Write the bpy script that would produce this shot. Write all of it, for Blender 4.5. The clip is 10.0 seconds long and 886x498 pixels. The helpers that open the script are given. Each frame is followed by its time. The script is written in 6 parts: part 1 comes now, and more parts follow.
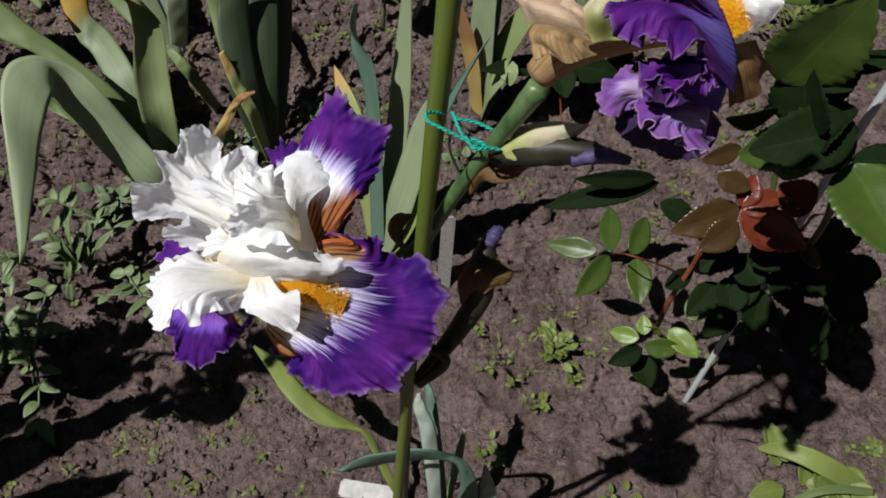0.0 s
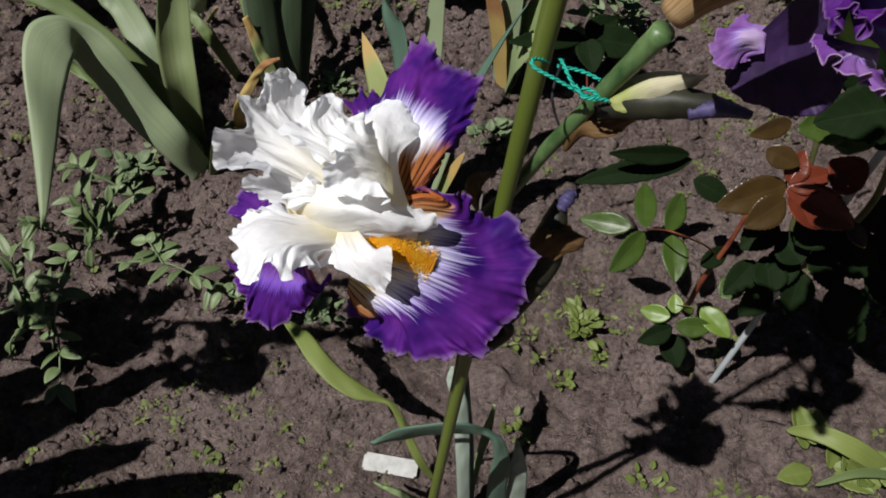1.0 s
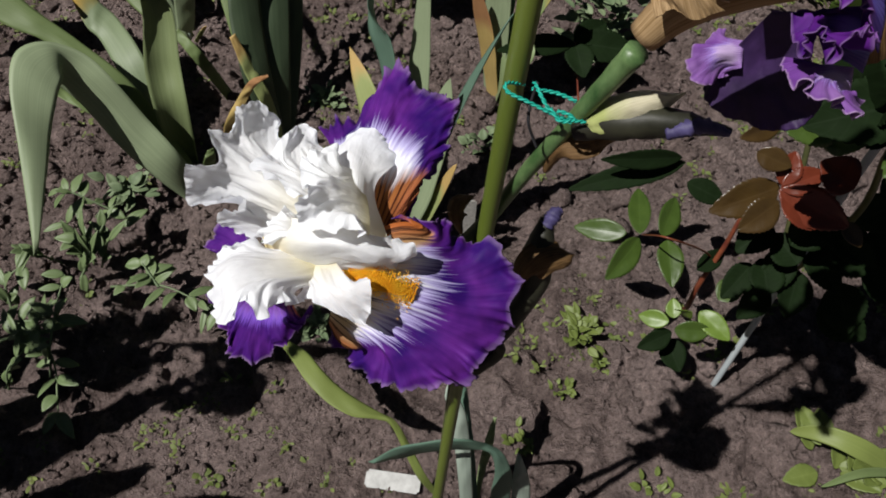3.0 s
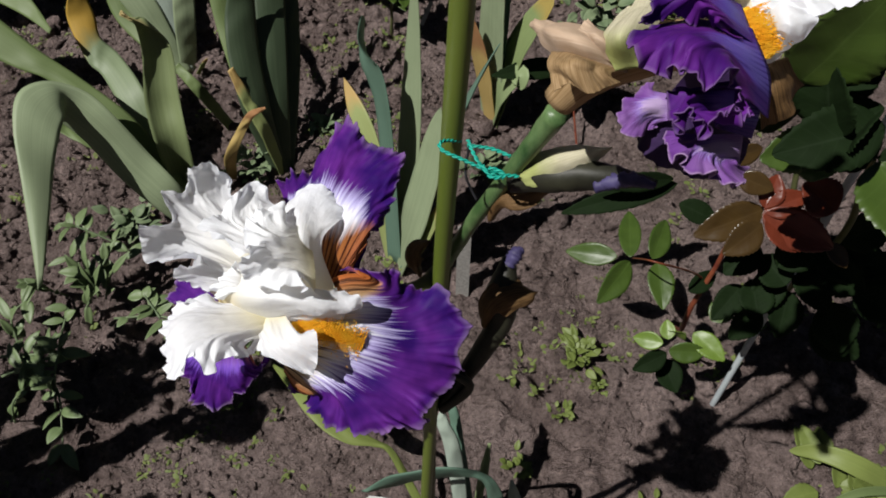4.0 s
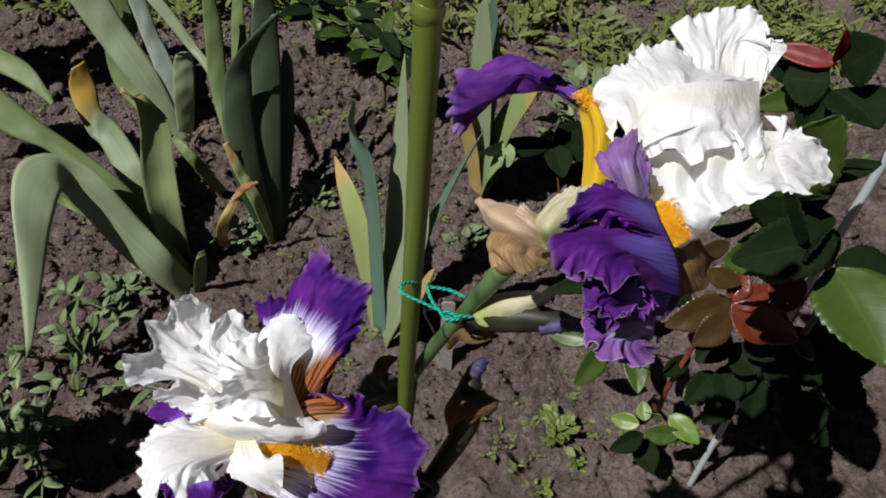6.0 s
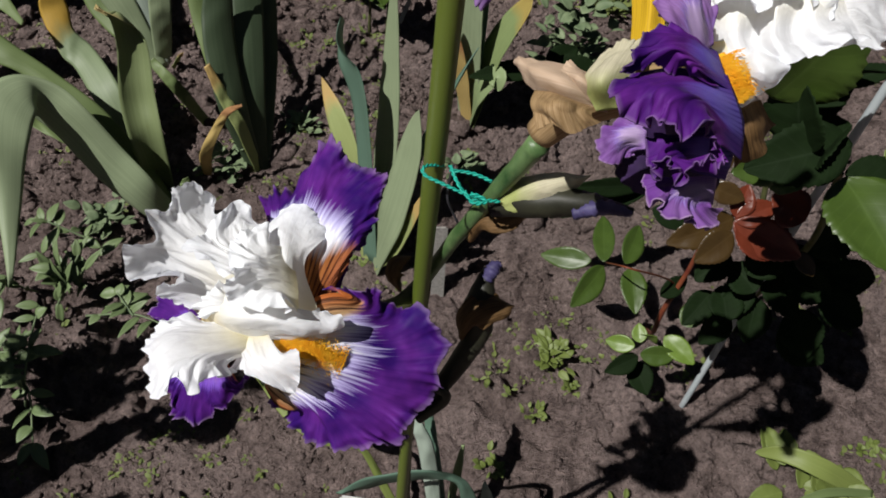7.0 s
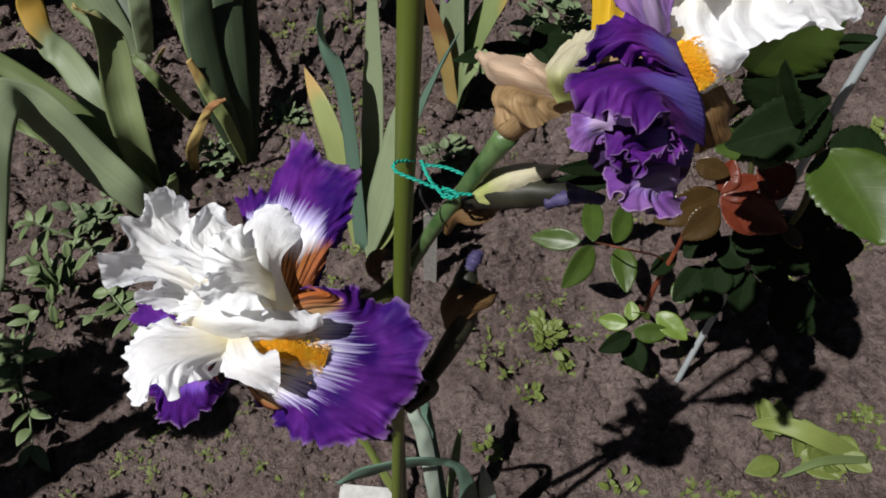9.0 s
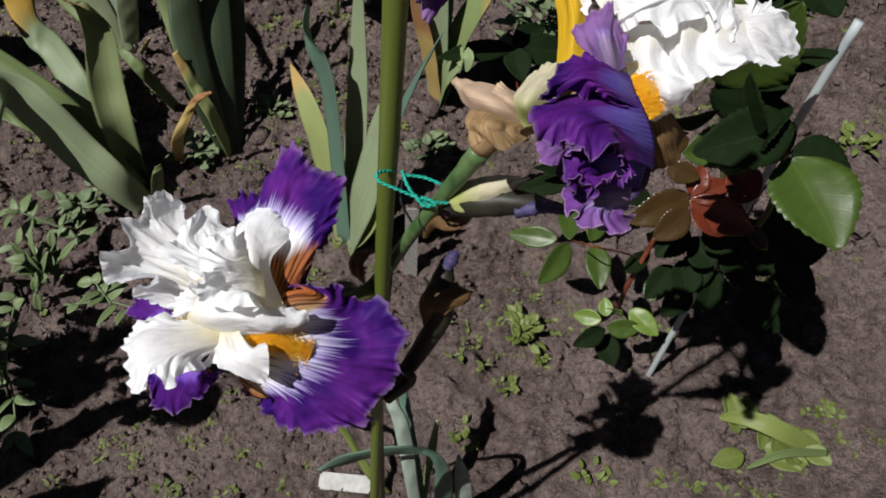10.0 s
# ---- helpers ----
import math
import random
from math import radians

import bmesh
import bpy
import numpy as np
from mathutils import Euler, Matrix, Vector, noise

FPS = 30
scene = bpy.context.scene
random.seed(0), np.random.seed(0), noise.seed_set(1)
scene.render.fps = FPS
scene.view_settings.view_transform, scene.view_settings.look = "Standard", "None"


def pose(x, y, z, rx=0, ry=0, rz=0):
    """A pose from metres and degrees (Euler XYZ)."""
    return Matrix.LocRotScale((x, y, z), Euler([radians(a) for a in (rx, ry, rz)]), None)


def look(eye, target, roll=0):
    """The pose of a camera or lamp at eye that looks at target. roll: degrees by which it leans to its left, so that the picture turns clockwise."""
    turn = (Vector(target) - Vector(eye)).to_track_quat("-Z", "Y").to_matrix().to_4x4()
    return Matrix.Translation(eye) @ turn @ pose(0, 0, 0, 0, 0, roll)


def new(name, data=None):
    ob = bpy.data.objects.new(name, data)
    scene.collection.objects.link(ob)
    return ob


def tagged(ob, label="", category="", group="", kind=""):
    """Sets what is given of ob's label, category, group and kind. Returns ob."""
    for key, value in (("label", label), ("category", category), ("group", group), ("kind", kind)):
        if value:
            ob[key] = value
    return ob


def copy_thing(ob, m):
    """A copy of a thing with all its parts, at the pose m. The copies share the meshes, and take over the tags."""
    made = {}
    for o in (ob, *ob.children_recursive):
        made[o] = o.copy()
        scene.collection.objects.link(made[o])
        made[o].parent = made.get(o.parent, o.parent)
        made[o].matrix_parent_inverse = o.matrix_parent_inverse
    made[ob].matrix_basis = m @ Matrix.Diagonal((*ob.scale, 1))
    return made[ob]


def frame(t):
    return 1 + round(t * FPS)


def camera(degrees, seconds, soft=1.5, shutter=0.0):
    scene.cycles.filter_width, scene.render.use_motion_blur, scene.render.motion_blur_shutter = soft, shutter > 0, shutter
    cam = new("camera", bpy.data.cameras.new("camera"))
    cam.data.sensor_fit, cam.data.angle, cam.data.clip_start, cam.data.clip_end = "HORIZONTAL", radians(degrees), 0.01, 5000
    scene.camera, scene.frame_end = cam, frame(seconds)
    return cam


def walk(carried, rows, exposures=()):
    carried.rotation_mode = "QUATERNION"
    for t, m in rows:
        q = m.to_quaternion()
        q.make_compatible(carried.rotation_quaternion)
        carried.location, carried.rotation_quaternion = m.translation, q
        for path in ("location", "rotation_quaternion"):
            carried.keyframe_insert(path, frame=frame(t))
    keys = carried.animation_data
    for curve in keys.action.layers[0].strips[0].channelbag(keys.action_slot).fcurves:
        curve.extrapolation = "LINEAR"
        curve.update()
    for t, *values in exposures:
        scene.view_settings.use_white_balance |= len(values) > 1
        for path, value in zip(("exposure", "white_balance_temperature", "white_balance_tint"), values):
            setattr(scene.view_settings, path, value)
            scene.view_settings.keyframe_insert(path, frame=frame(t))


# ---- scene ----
cam = camera(60.0, 10.0, soft=1.8)
PATH = [
    (0, (0.031, 0.136, 0.822), (0.016, 1.415, -0.715), 4.8),
    (0.5, (0.014, 0.135, 0.814), (0.003, 1.394, -0.739), 5.5),
    (1, (0.0, 0.137, 0.804), (-0.01, 1.375, -0.767), 6.2),
    (1.5, (-0.005, 0.14, 0.8), (-0.015, 1.381, -0.768), 6.4),
    (2, (-0.003, 0.145, 0.801), (-0.016, 1.384, -0.768), 5.6),
    (3.5, (0.016, 0.147, 0.811), (-0.011, 1.407, -0.742), 2.8),
    (4, (0.029, 0.15, 0.821), (-0.028, 1.43, -0.715), 1.2),
    (4.5, (0.036, 0.153, 0.835), (-0.048, 1.475, -0.664), 0.7),
    (5, (0.047, 0.156, 0.847), (0.017, 1.497, -0.637), 1.7),
    (5.2, (0.051, 0.157, 0.853), (0.024, 1.512, -0.618), 1.6),
    (6.3, (0.034, 0.156, 0.858), (-0.018, 1.54, -0.584), 3.1),
    (6.5, (0.031, 0.155, 0.852), (-0.004, 1.513, -0.616), 3.4),
    (7, (0.026, 0.154, 0.831), (0.038, 1.424, -0.714), 4.3),
    (7.5, (0.027, 0.157, 0.822), (0.054, 1.374, -0.765), 4.2),
    (8, (0.024, 0.16, 0.822), (0.04, 1.367, -0.772), 3.6),
    (8.5, (0.027, 0.159, 0.827), (0.043, 1.372, -0.762), 2.5),
    (9, (0.033, 0.157, 0.834), (0.056, 1.392, -0.739), 2.3),
    (9.5, (0.037, 0.156, 0.84), (0.073, 1.384, -0.738), 2.8),
    (10, (0.034, 0.147, 0.854), (0.105, 1.365, -0.731), 5.0),
]

walk(cam, [(t, look(eye, target, roll)) for t, eye, target, roll in PATH])
scene.view_settings.exposure = 0.2

# ---- daylight: one high sun over the left shoulder and a clear sky ----
SUN_WAY = Vector((0.53, 0.405, -1.0)).normalized()
world = bpy.data.worlds.new("sky")
scene.world = world
world.use_nodes = True
sky = world.node_tree.nodes.new("ShaderNodeTexSky")
sky.sky_type = "NISHITA"
sky.sun_disc = False
sky.sun_elevation = math.asin(-SUN_WAY.z)
sky.sun_rotation = math.atan2(-SUN_WAY.x, -SUN_WAY.y)
world.node_tree.links.new(sky.outputs[0], world.node_tree.nodes["Background"].inputs[0])
world.node_tree.nodes["Background"].inputs[1].default_value = 0.009
sun_data = bpy.data.lights.new("sun", "SUN")
sun_data.energy, sun_data.angle, sun_data.color = 5.0, radians(0.5), (1.0, 0.975, 0.94)
sun = new("sun", sun_data)
sun.matrix_world = look(-SUN_WAY * 5, (0, 0, 0))

# ---- materials ----


class Mat:
    """A small builder of node materials."""

    def __init__(self, name, rough=0.5, spec=0.5):
        self.m = bpy.data.materials.new(name)
        self.m.use_nodes = True
        self.t = self.m.node_tree
        self.b = self.t.nodes["Principled BSDF"]
        self.b.inputs["Roughness"].default_value = rough
        self.b.inputs["Specular IOR Level"].default_value = spec

    def node(self, kind, **sets):
        n = self.t.nodes.new(kind)
        for k, v in sets.items():
            n.inputs[k.replace("_", " ")].default_value = v
        return n

    def link(self, a, b):
        self.t.links.new(a, b)

    def coord(self, kind="Object", scale=(1, 1, 1)):
        c = self.node("ShaderNodeTexCoord")
        mp = self.node("ShaderNodeMapping")
        mp.inputs["Scale"].default_value = scale
        self.link(c.outputs[kind], mp.inputs[0])
        return mp.outputs[0]

    def noise(self, co, scale, detail=4, rough=0.55, dist=0.0):
        n = self.node("ShaderNodeTexNoise", Scale=scale, Detail=detail, Roughness=rough, Distortion=dist)
        self.link(co, n.inputs["Vector"])
        return n.outputs["Fac"]

    def ramp(self, fac, stops):
        r = self.node("ShaderNodeValToRGB")
        e = r.color_ramp.elements
        while len(e) < len(stops):
            e.new(0.5)
        for el, (p, c) in zip(e, stops):
            el.position, el.color = p, (*c, 1)
        self.link(fac, r.inputs[0])
        return r.outputs[0]

    def math(self, op, a, b=None, clamp=False):
        n = self.t.nodes.new("ShaderNodeMath")
        n.operation, n.use_clamp = op, clamp
        for i, v in enumerate((a, b)):
            if v is None:
                continue
            if isinstance(v, (int, float)):
                n.inputs[i].default_value = v
            else:
                self.link(v, n.inputs[i])
        return n.outputs[0]

    def mix(self, fac, a, b, blend="MIX"):
        n = self.t.nodes.new("ShaderNodeMix")
        n.data_type, n.blend_type = "RGBA", blend
        for i, v in ((0, fac), (6, a), (7, b)):
            if isinstance(v, (int, float)):
                n.inputs[i].default_value = v
            elif isinstance(v, tuple):
                n.inputs[i].default_value = (*v, 1)
            else:
                self.link(v, n.inputs[i])
        return n.outputs[2]

    def colour(self, c):
        self.link(c, self.b.inputs["Base Color"])
        self.c = c

    def bump(self, fac, strength=0.3, dist=0.002):
        n = self.node("ShaderNodeBump", Strength=strength, Distance=dist)
        self.link(fac, n.inputs["Height"])
        self.link(n.outputs[0], self.b.inputs["Normal"])

    def thin(self, share=0.3):
        """Lets some light through, as leaves and petals do."""
        tr = self.t.nodes.new("ShaderNodeBsdfTranslucent")
        self.link(self.c, tr.inputs[0])
        mx = self.t.nodes.new("ShaderNodeMixShader")
        mx.inputs[0].default_value = share
        self.link(self.b.outputs[0], mx.inputs[1])
        self.link(tr.outputs[0], mx.inputs[2])
        self.link(mx.outputs[0], self.t.nodes["Material Output"].inputs[0])
        return self.m

    def uv(self):
        """|across| from the middle line, along, and both raw."""
        c = self.node("ShaderNodeTexCoord")
        s = self.t.nodes.new("ShaderNodeSeparateXYZ")
        self.link(c.outputs["UV"], s.inputs[0])
        a = self.math("ABSOLUTE", self.math("SUBTRACT", self.math("MULTIPLY", s.outputs[0], 2.0), 1.0))
        return a, s.outputs[1]


def soil_mat():
    m = Mat("dry_soil", 0.95, 0.12)
    co = m.coord()
    big = m.noise(co, 5, 5, 0.6)
    mid = m.noise(co, 42, 6, 0.7)
    grain = m.noise(co, 150, 5, 0.7)
    fine = m.noise(co, 520, 4, 0.7)
    c = m.ramp(mid, [(0.3, (0.085, 0.061, 0.056)), (0.5, (0.192, 0.144, 0.132)), (0.72, (0.36, 0.276, 0.256))])
    c = m.mix(m.math("MULTIPLY", m.ramp(big, [(0.42, (0, 0, 0)), (0.66, (1, 1, 1))]), 0.65), c, (0.34, 0.265, 0.248))
    c = m.mix(0.75, c, m.ramp(grain, [(0.32, (0.30, 0.29, 0.28)), (0.5, (0.95, 0.95, 0.95)), (0.75, (1.35, 1.33, 1.30))]), "MULTIPLY")
    c = m.mix(0.5, c, m.ramp(fine, [(0.3, (0.5, 0.49, 0.48)), (0.55, (1, 1, 1)), (0.74, (1.7, 1.65, 1.6))]), "MULTIPLY")
    grit = m.noise(co, 330, 2, 0.5)
    c = m.mix(m.ramp(grit, [(0.70, (0, 0, 0)), (0.76, (0.7, 0.7, 0.7))]), c, (0.55, 0.49, 0.45))
    m.colour(c)
    h = m.math("ADD", m.math("MULTIPLY", mid, 1.0), m.math("ADD", m.math("MULTIPLY", grain, 1.0), m.math("MULTIPLY", fine, 0.5)))
    m.bump(h, 1.0, 0.014)
    return m.m


def leaf_mat(name, lo, hi, tip=None, tip_at=0.85, rough=0.5, through_share=0.25, spec=0.35):
    m = Mat(name, rough, spec)
    co = m.coord("UV", (34, 1.2, 1))
    st = m.noise(co, 1.0, 3, 0.5)
    pat = m.noise(m.coord(), 22, 4, 0.6)
    c = m.mix(st, lo, hi)
    c = m.mix(m.math("MULTIPLY", pat, 0.35), c, tuple(0.6 * a for a in lo))
    if tip:
        a, v = m.uv()
        f = m.math("ADD", v, m.math("MULTIPLY", m.math("SUBTRACT", pat, 0.5), 0.18))
        f = m.math("ADD", f, m.math("MULTIPLY", a, 0.03))
        c = m.mix(m.ramp(f, [(tip_at - 0.12, (0, 0, 0)), (tip_at, (1, 1, 1))]), c, m.mix(st, tip, tuple(0.7 * a for a in tip)))
    m.colour(c)
    m.bump(st, 0.25, 0.0008)
    return m.thin(through_share)


def flat_leaf_mat(name, base, dark, rough=0.42, through_share=0.22, vein=0.14):
    """Broad leaves with a midrib and side veins."""
    m = Mat(name, rough, 0.5 if rough < 0.7 else 0.12)
    a, v = m.uv()
    pat = m.noise(m.coord(), 60, 4, 0.6)
    c = m.mix(pat, dark, base)
    side = m.math("SINE", m.math("MULTIPLY", m.math("SUBTRACT", v, m.math("MULTIPLY", a, 0.22)), 48.0))
    vein_f = m.math("MULTIPLY", m.ramp(side, [(0.86, (0, 0, 0)), (1.0, (1, 1, 1))]), 0.35)
    rib = m.ramp(a, [(0.0, (1, 1, 1)), (0.07, (0, 0, 0))])
    f = m.math("MULTIPLY", m.math("MAXIMUM", vein_f, rib), vein)
    c = m.mix(f, c, tuple(min(1, 1.7 * b + 0.03) for b in base))
    m.colour(c)
    m.bump(m.math("SUBTRACT", m.math("MULTIPLY", pat, 0.4), f), 0.4, 0.001)
    return m.thin(through_share)


def white_petal_mat(name, root):
    m = Mat(name, 0.55, 0.25)
    a, v = m.uv()
    vein = m.noise(m.coord("UV", (48, 2.0, 1)), 1.0, 4, 0.6, 0.3)
    soft = m.noise(m.coord(), 220, 4, 0.6)
    c = m.ramp(v, [(0.0, root), (0.20, (0.88, 0.86, 0.78)), (0.40, (0.92, 0.925, 0.935)), (1.0, (0.90, 0.92, 0.96))])
    c = m.mix(m.math("MULTIPLY", vein, 0.12), c, (0.74, 0.77, 0.88))
    m.colour(c)
    m.bump(m.math("ADD", m.math("MULTIPLY", vein, 0.5), soft), 0.7, 0.0008)
    return m.thin(0.38)


def fall_mat(name, haft, vein, flank, reach=0.30, pale=(0.82, 0.82, 0.90), dark=(0.030, 0.004, 0.13), blush=(0.13, 0.020, 0.25), blaze=(0.42, 0.68), veil=0.5, sides=(0.3, 0.7), lip=0.45, stripes=46.0, push=0.18):
    """A fall: striped haft, pale blaze breaking up in rays, violet blade with a pale lip.
    sides: where along its width the blaze gives way to the flanks' colour."""
    m = Mat(name, 0.6, 0.15)
    a, v = m.uv()
    raw = m.t.nodes.new("ShaderNodeSeparateXYZ")
    m.link(m.coord("UV"), raw.inputs[0])
    u = raw.outputs[0]
    rays = m.noise(m.coord("UV", (60, 0.9, 1)), 1.0, 5, 0.7, 0.1)
    fine = m.noise(m.coord("UV", (95, 2.0, 1)), 1.0, 3, 0.6)
    blot = m.noise(m.coord(), 50, 3, 0.55)
    f = m.math("ADD", v, m.math("MULTIPLY", m.math("SUBTRACT", rays, 0.5), veil))
    f = m.math("ADD", f, m.math("MULTIPLY", m.math("SUBTRACT", fine, 0.5), veil * 0.45))
    centre = m.ramp(u, [(sides[0] - 0.16, (1, 1, 1)), (sides[0], (0, 0, 0)), (sides[1], (0, 0, 0)), (sides[1] + 0.16, (1, 1, 1))])
    f = m.math("ADD", f, m.math("MULTIPLY", centre, 0.30))
    lo, hi = blaze
    tone = m.mix(m.ramp(blot, [(0.38, (0, 0, 0)), (0.66, (1, 1, 1))]), dark, blush)
    tone = m.mix(m.math("MULTIPLY", m.ramp(rays, [(0.35, (0, 0, 0)), (0.65, (1, 1, 1))]), 0.35), tone, tuple(0.6 * q for q in dark))
    blue = tuple(0.45 * p + 0.55 * q for p, q in zip(pale, (0.13, 0.05, 0.50)))
    body = m.mix(m.ramp(f, [(lo, (0, 0, 0)), ((lo + hi) / 2, (1, 1, 1))]), pale, blue)
    body = m.mix(m.ramp(f, [((lo + hi) / 2, (0, 0, 0)), (hi, (1, 1, 1))]), body, tone)
    wav = m.math("ADD", m.math("MULTIPLY", u, stripes * 2), m.math("MULTIPLY", rays, 9.0))
    stripe = m.ramp(m.math("SINE", wav), [(0.35, (0, 0, 0)), (0.85, (1, 1, 1))])
    base = m.mix(centre, haft, flank)
    base = m.mix(m.math("MULTIPLY", stripe, 0.9), base, vein)
    g = m.math("SUBTRACT", m.math("ADD", v, m.math("MULTIPLY", m.math("SUBTRACT", fine, 0.5), 0.22)), m.math("MULTIPLY", centre, push))
    c = m.mix(m.ramp(g, [(reach - 0.06, (0, 0, 0)), (reach + 0.08, (1, 1, 1))]), base, body)
    edge = m.ramp(m.math("ADD", v, m.math("MULTIPLY", m.math("SUBTRACT", blot, 0.5), 0.06)), [(0.955, (0, 0, 0)), (0.995, (1, 1, 1))])
    c = m.mix(m.math("MULTIPLY", edge, lip), c, (0.42, 0.30, 0.46))
    m.colour(c)
    m.bump(m.math("ADD", m.math("MULTIPLY", fine, 0.5), blot), 0.25, 0.0006)
    return m.thin(0.22)


def plain_mat(name, lo, hi, rough=0.6, scale=60, stretch=(1, 1, 1), spec=0.3, share=0.0, bump=0.3):
    m = Mat(name, rough, spec)
    n = m.noise(m.coord("Object", stretch), scale, 5, 0.6)
    m.colour(m.mix(m.ramp(n, [(0.3, (0, 0, 0)), (0.7, (1, 1, 1))]), lo, hi))
    m.bump(n, bump, 0.001)
    return m.thin(share) if share else m.m


def paper_mat(name, lo, hi, green=None):
    m = Mat(name, 0.6, 0.25)
    a, v = m.uv()
    st = m.noise(m.coord("UV", (70, 2, 1)), 1.0, 4, 0.6, 0.4)
    pat = m.noise(m.coord(), 45, 4, 0.6)
    c = m.mix(m.ramp(st, [(0.35, (0, 0, 0)), (0.65, (1, 1, 1))]), lo, hi)
    if green:
        f = m.math("ADD", v, m.math("MULTIPLY", m.math("SUBTRACT", pat, 0.5), 0.5))
        c = m.mix(m.ramp(f, [(0.35, (1, 1, 1)), (0.7, (0, 0, 0))]), c, m.mix(st, green, tuple(1.6 * g for g in green)))
    m.colour(c)
    m.bump(m.math("ADD", m.math("MULTIPLY", st, 0.5), pat), 0.5, 0.0010)
    return m.thin(0.25)


SOIL = soil_mat()
GLAUCOUS = leaf_mat("glaucous_leaf", (0.20, 0.255, 0.145), (0.38, 0.45, 0.28))
GREEN = leaf_mat("iris_green", (0.10, 0.145, 0.05), (0.20, 0.26, 0.105))
PALE = leaf_mat("pale_leaf", (0.20, 0.27, 0.12), (0.30, 0.37, 0.19))
SILVER = leaf_mat("silvery_leaf", (0.30, 0.37, 0.31), (0.45, 0.52, 0.44))
# for blades turned from the sun; their shade is in the colour
SHADED_LEAF = leaf_mat("shaded_green_leaf", (0.035, 0.055, 0.03), (0.085, 0.12, 0.065))
BLUE = leaf_mat("bluish_leaf", (0.085, 0.16, 0.12), (0.165, 0.26, 0.19))
WILT = leaf_mat("wilting_leaf", (0.17, 0.23, 0.09), (0.3, 0.37, 0.16), (0.44, 0.34, 0.10), 0.90)
WILT_PALE = leaf_mat("yellowing_leaf", (0.24, 0.29, 0.10), (0.36, 0.40, 0.17), (0.55, 0.38, 0.14), 0.86)
WILT_TIP = leaf_mat("dry_tipped_leaf", (0.14, 0.19, 0.10), (0.27, 0.33, 0.19), (0.50, 0.32, 0.06), 0.74)
WILT_EDGE = leaf_mat("folded_leaf", (0.13, 0.17, 0.07), (0.26, 0.31, 0.15), (0.55, 0.44, 0.20), 0.93)
LIME = leaf_mat("lime_blade", (0.14, 0.18, 0.045), (0.25, 0.30, 0.085))
STRAW = leaf_mat("straw_leaf", (0.42, 0.30, 0.10), (0.60, 0.45, 0.18), (0.42, 0.22, 0.10), 0.7)
ROSE = flat_leaf_mat("rose_leaf", (0.062, 0.105, 0.016), (0.033, 0.06, 0.010), 0.42)
# deep green taken to near black, with the bush's inner shade in the colour
ROSE_DEEP_SHADED = flat_leaf_mat("deep_rose_leaf_shaded", (0.009, 0.021, 0.005), (0.005, 0.011, 0.003), 0.75)
ROSE_LIGHT = flat_leaf_mat("young_rose_leaf", (0.15, 0.23, 0.035), (0.085, 0.14, 0.02))
ROSE_BROWN = flat_leaf_mat("bronze_rose_leaf", (0.07, 0.042, 0.012), (0.04, 0.022, 0.008), 0.3)
ROSE_RED = flat_leaf_mat("maroon_rose_leaf", (0.17, 0.035, 0.016), (0.085, 0.018, 0.01), 0.3)
RED_NEW = flat_leaf_mat("red_shoot_leaf", (0.20, 0.014, 0.010), (0.10, 0.008, 0.006), 0.45)
CANE = plain_mat("red_cane", (0.09, 0.018, 0.012), (0.17, 0.05, 0.022), 0.45, 80)
WHITE_PETAL = white_petal_mat("white_petal", (0.84, 0.76, 0.45))
WHITE_PLAIN = white_petal_mat("all_white_petal", (0.90, 0.91, 0.91))
CREAM_PETAL = white_petal_mat("cream_style", (0.86, 0.70, 0.30))
FALL = fall_mat("purple_fall", (0.52, 0.40, 0.22), (0.045, 0.018, 0.010), (0.42, 0.12, 0.03), 0.32, blaze=(0.37, 0.58), veil=0.58, sides=(0.19, 0.86), push=0.55, lip=0.3)
FALL_BROWN = fall_mat("brown_haft_fall", (0.36, 0.13, 0.035), (0.045, 0.010, 0.008), (0.38, 0.12, 0.05), 0.36, blaze=(0.50, 0.68), veil=0.34, sides=(0.05, 0.66), stripes=56.0, lip=0.3)
FALL_SIDE = fall_mat("side_fall", (0.12, 0.03, 0.25), (0.05, 0.01, 0.10), (0.30, 0.08, 0.03), 0.30, pale=(0.22, 0.10, 0.42), blaze=(0.30, 0.55), sides=(0.15, 0.95))
FALL_DEEP = fall_mat("deep_purple_fall", (0.13, 0.10, 0.42), (0.05, 0.02, 0.22), (0.09, 0.03, 0.26), 0.10, pale=(0.16, 0.13, 0.50), dark=(0.040, 0.005, 0.125), blush=(0.15, 0.022, 0.27), blaze=(0.12, 0.42), veil=0.22, lip=0.22)
FALL_YELLOW = fall_mat("yellow_haft_fall", (0.60, 0.38, 0.02), (0.50, 0.30, 0.02), (0.56, 0.33, 0.02), 0.36, pale=(0.24, 0.16, 0.38), dark=(0.05, 0.008, 0.15), blush=(0.15, 0.04, 0.28), blaze=(0.36, 0.50), lip=0.35, sides=(-0.5, 1.5))
LILAC_FALL = fall_mat("faded_lilac_fall", (0.34, 0.22, 0.46), (0.20, 0.10, 0.34), (0.28, 0.16, 0.40), 0.10, pale=(0.46, 0.34, 0.56), dark=(0.16, 0.05, 0.28), blush=(0.32, 0.18, 0.42), veil=0.9, lip=0.6)
# almost black purple: shadow on the hanging fall is mixed into it
SHADED_FALL = plain_mat("shaded_fall", (0.012, 0.006, 0.025), (0.045, 0.018, 0.085), 0.6, 60, share=0.1)
# near black: the shadow the buds lie in is part of this colour
SHADED_BUD = plain_mat("shaded_bud", (0.012, 0.012, 0.008), (0.03, 0.03, 0.018), 0.5, 90, share=0.1)
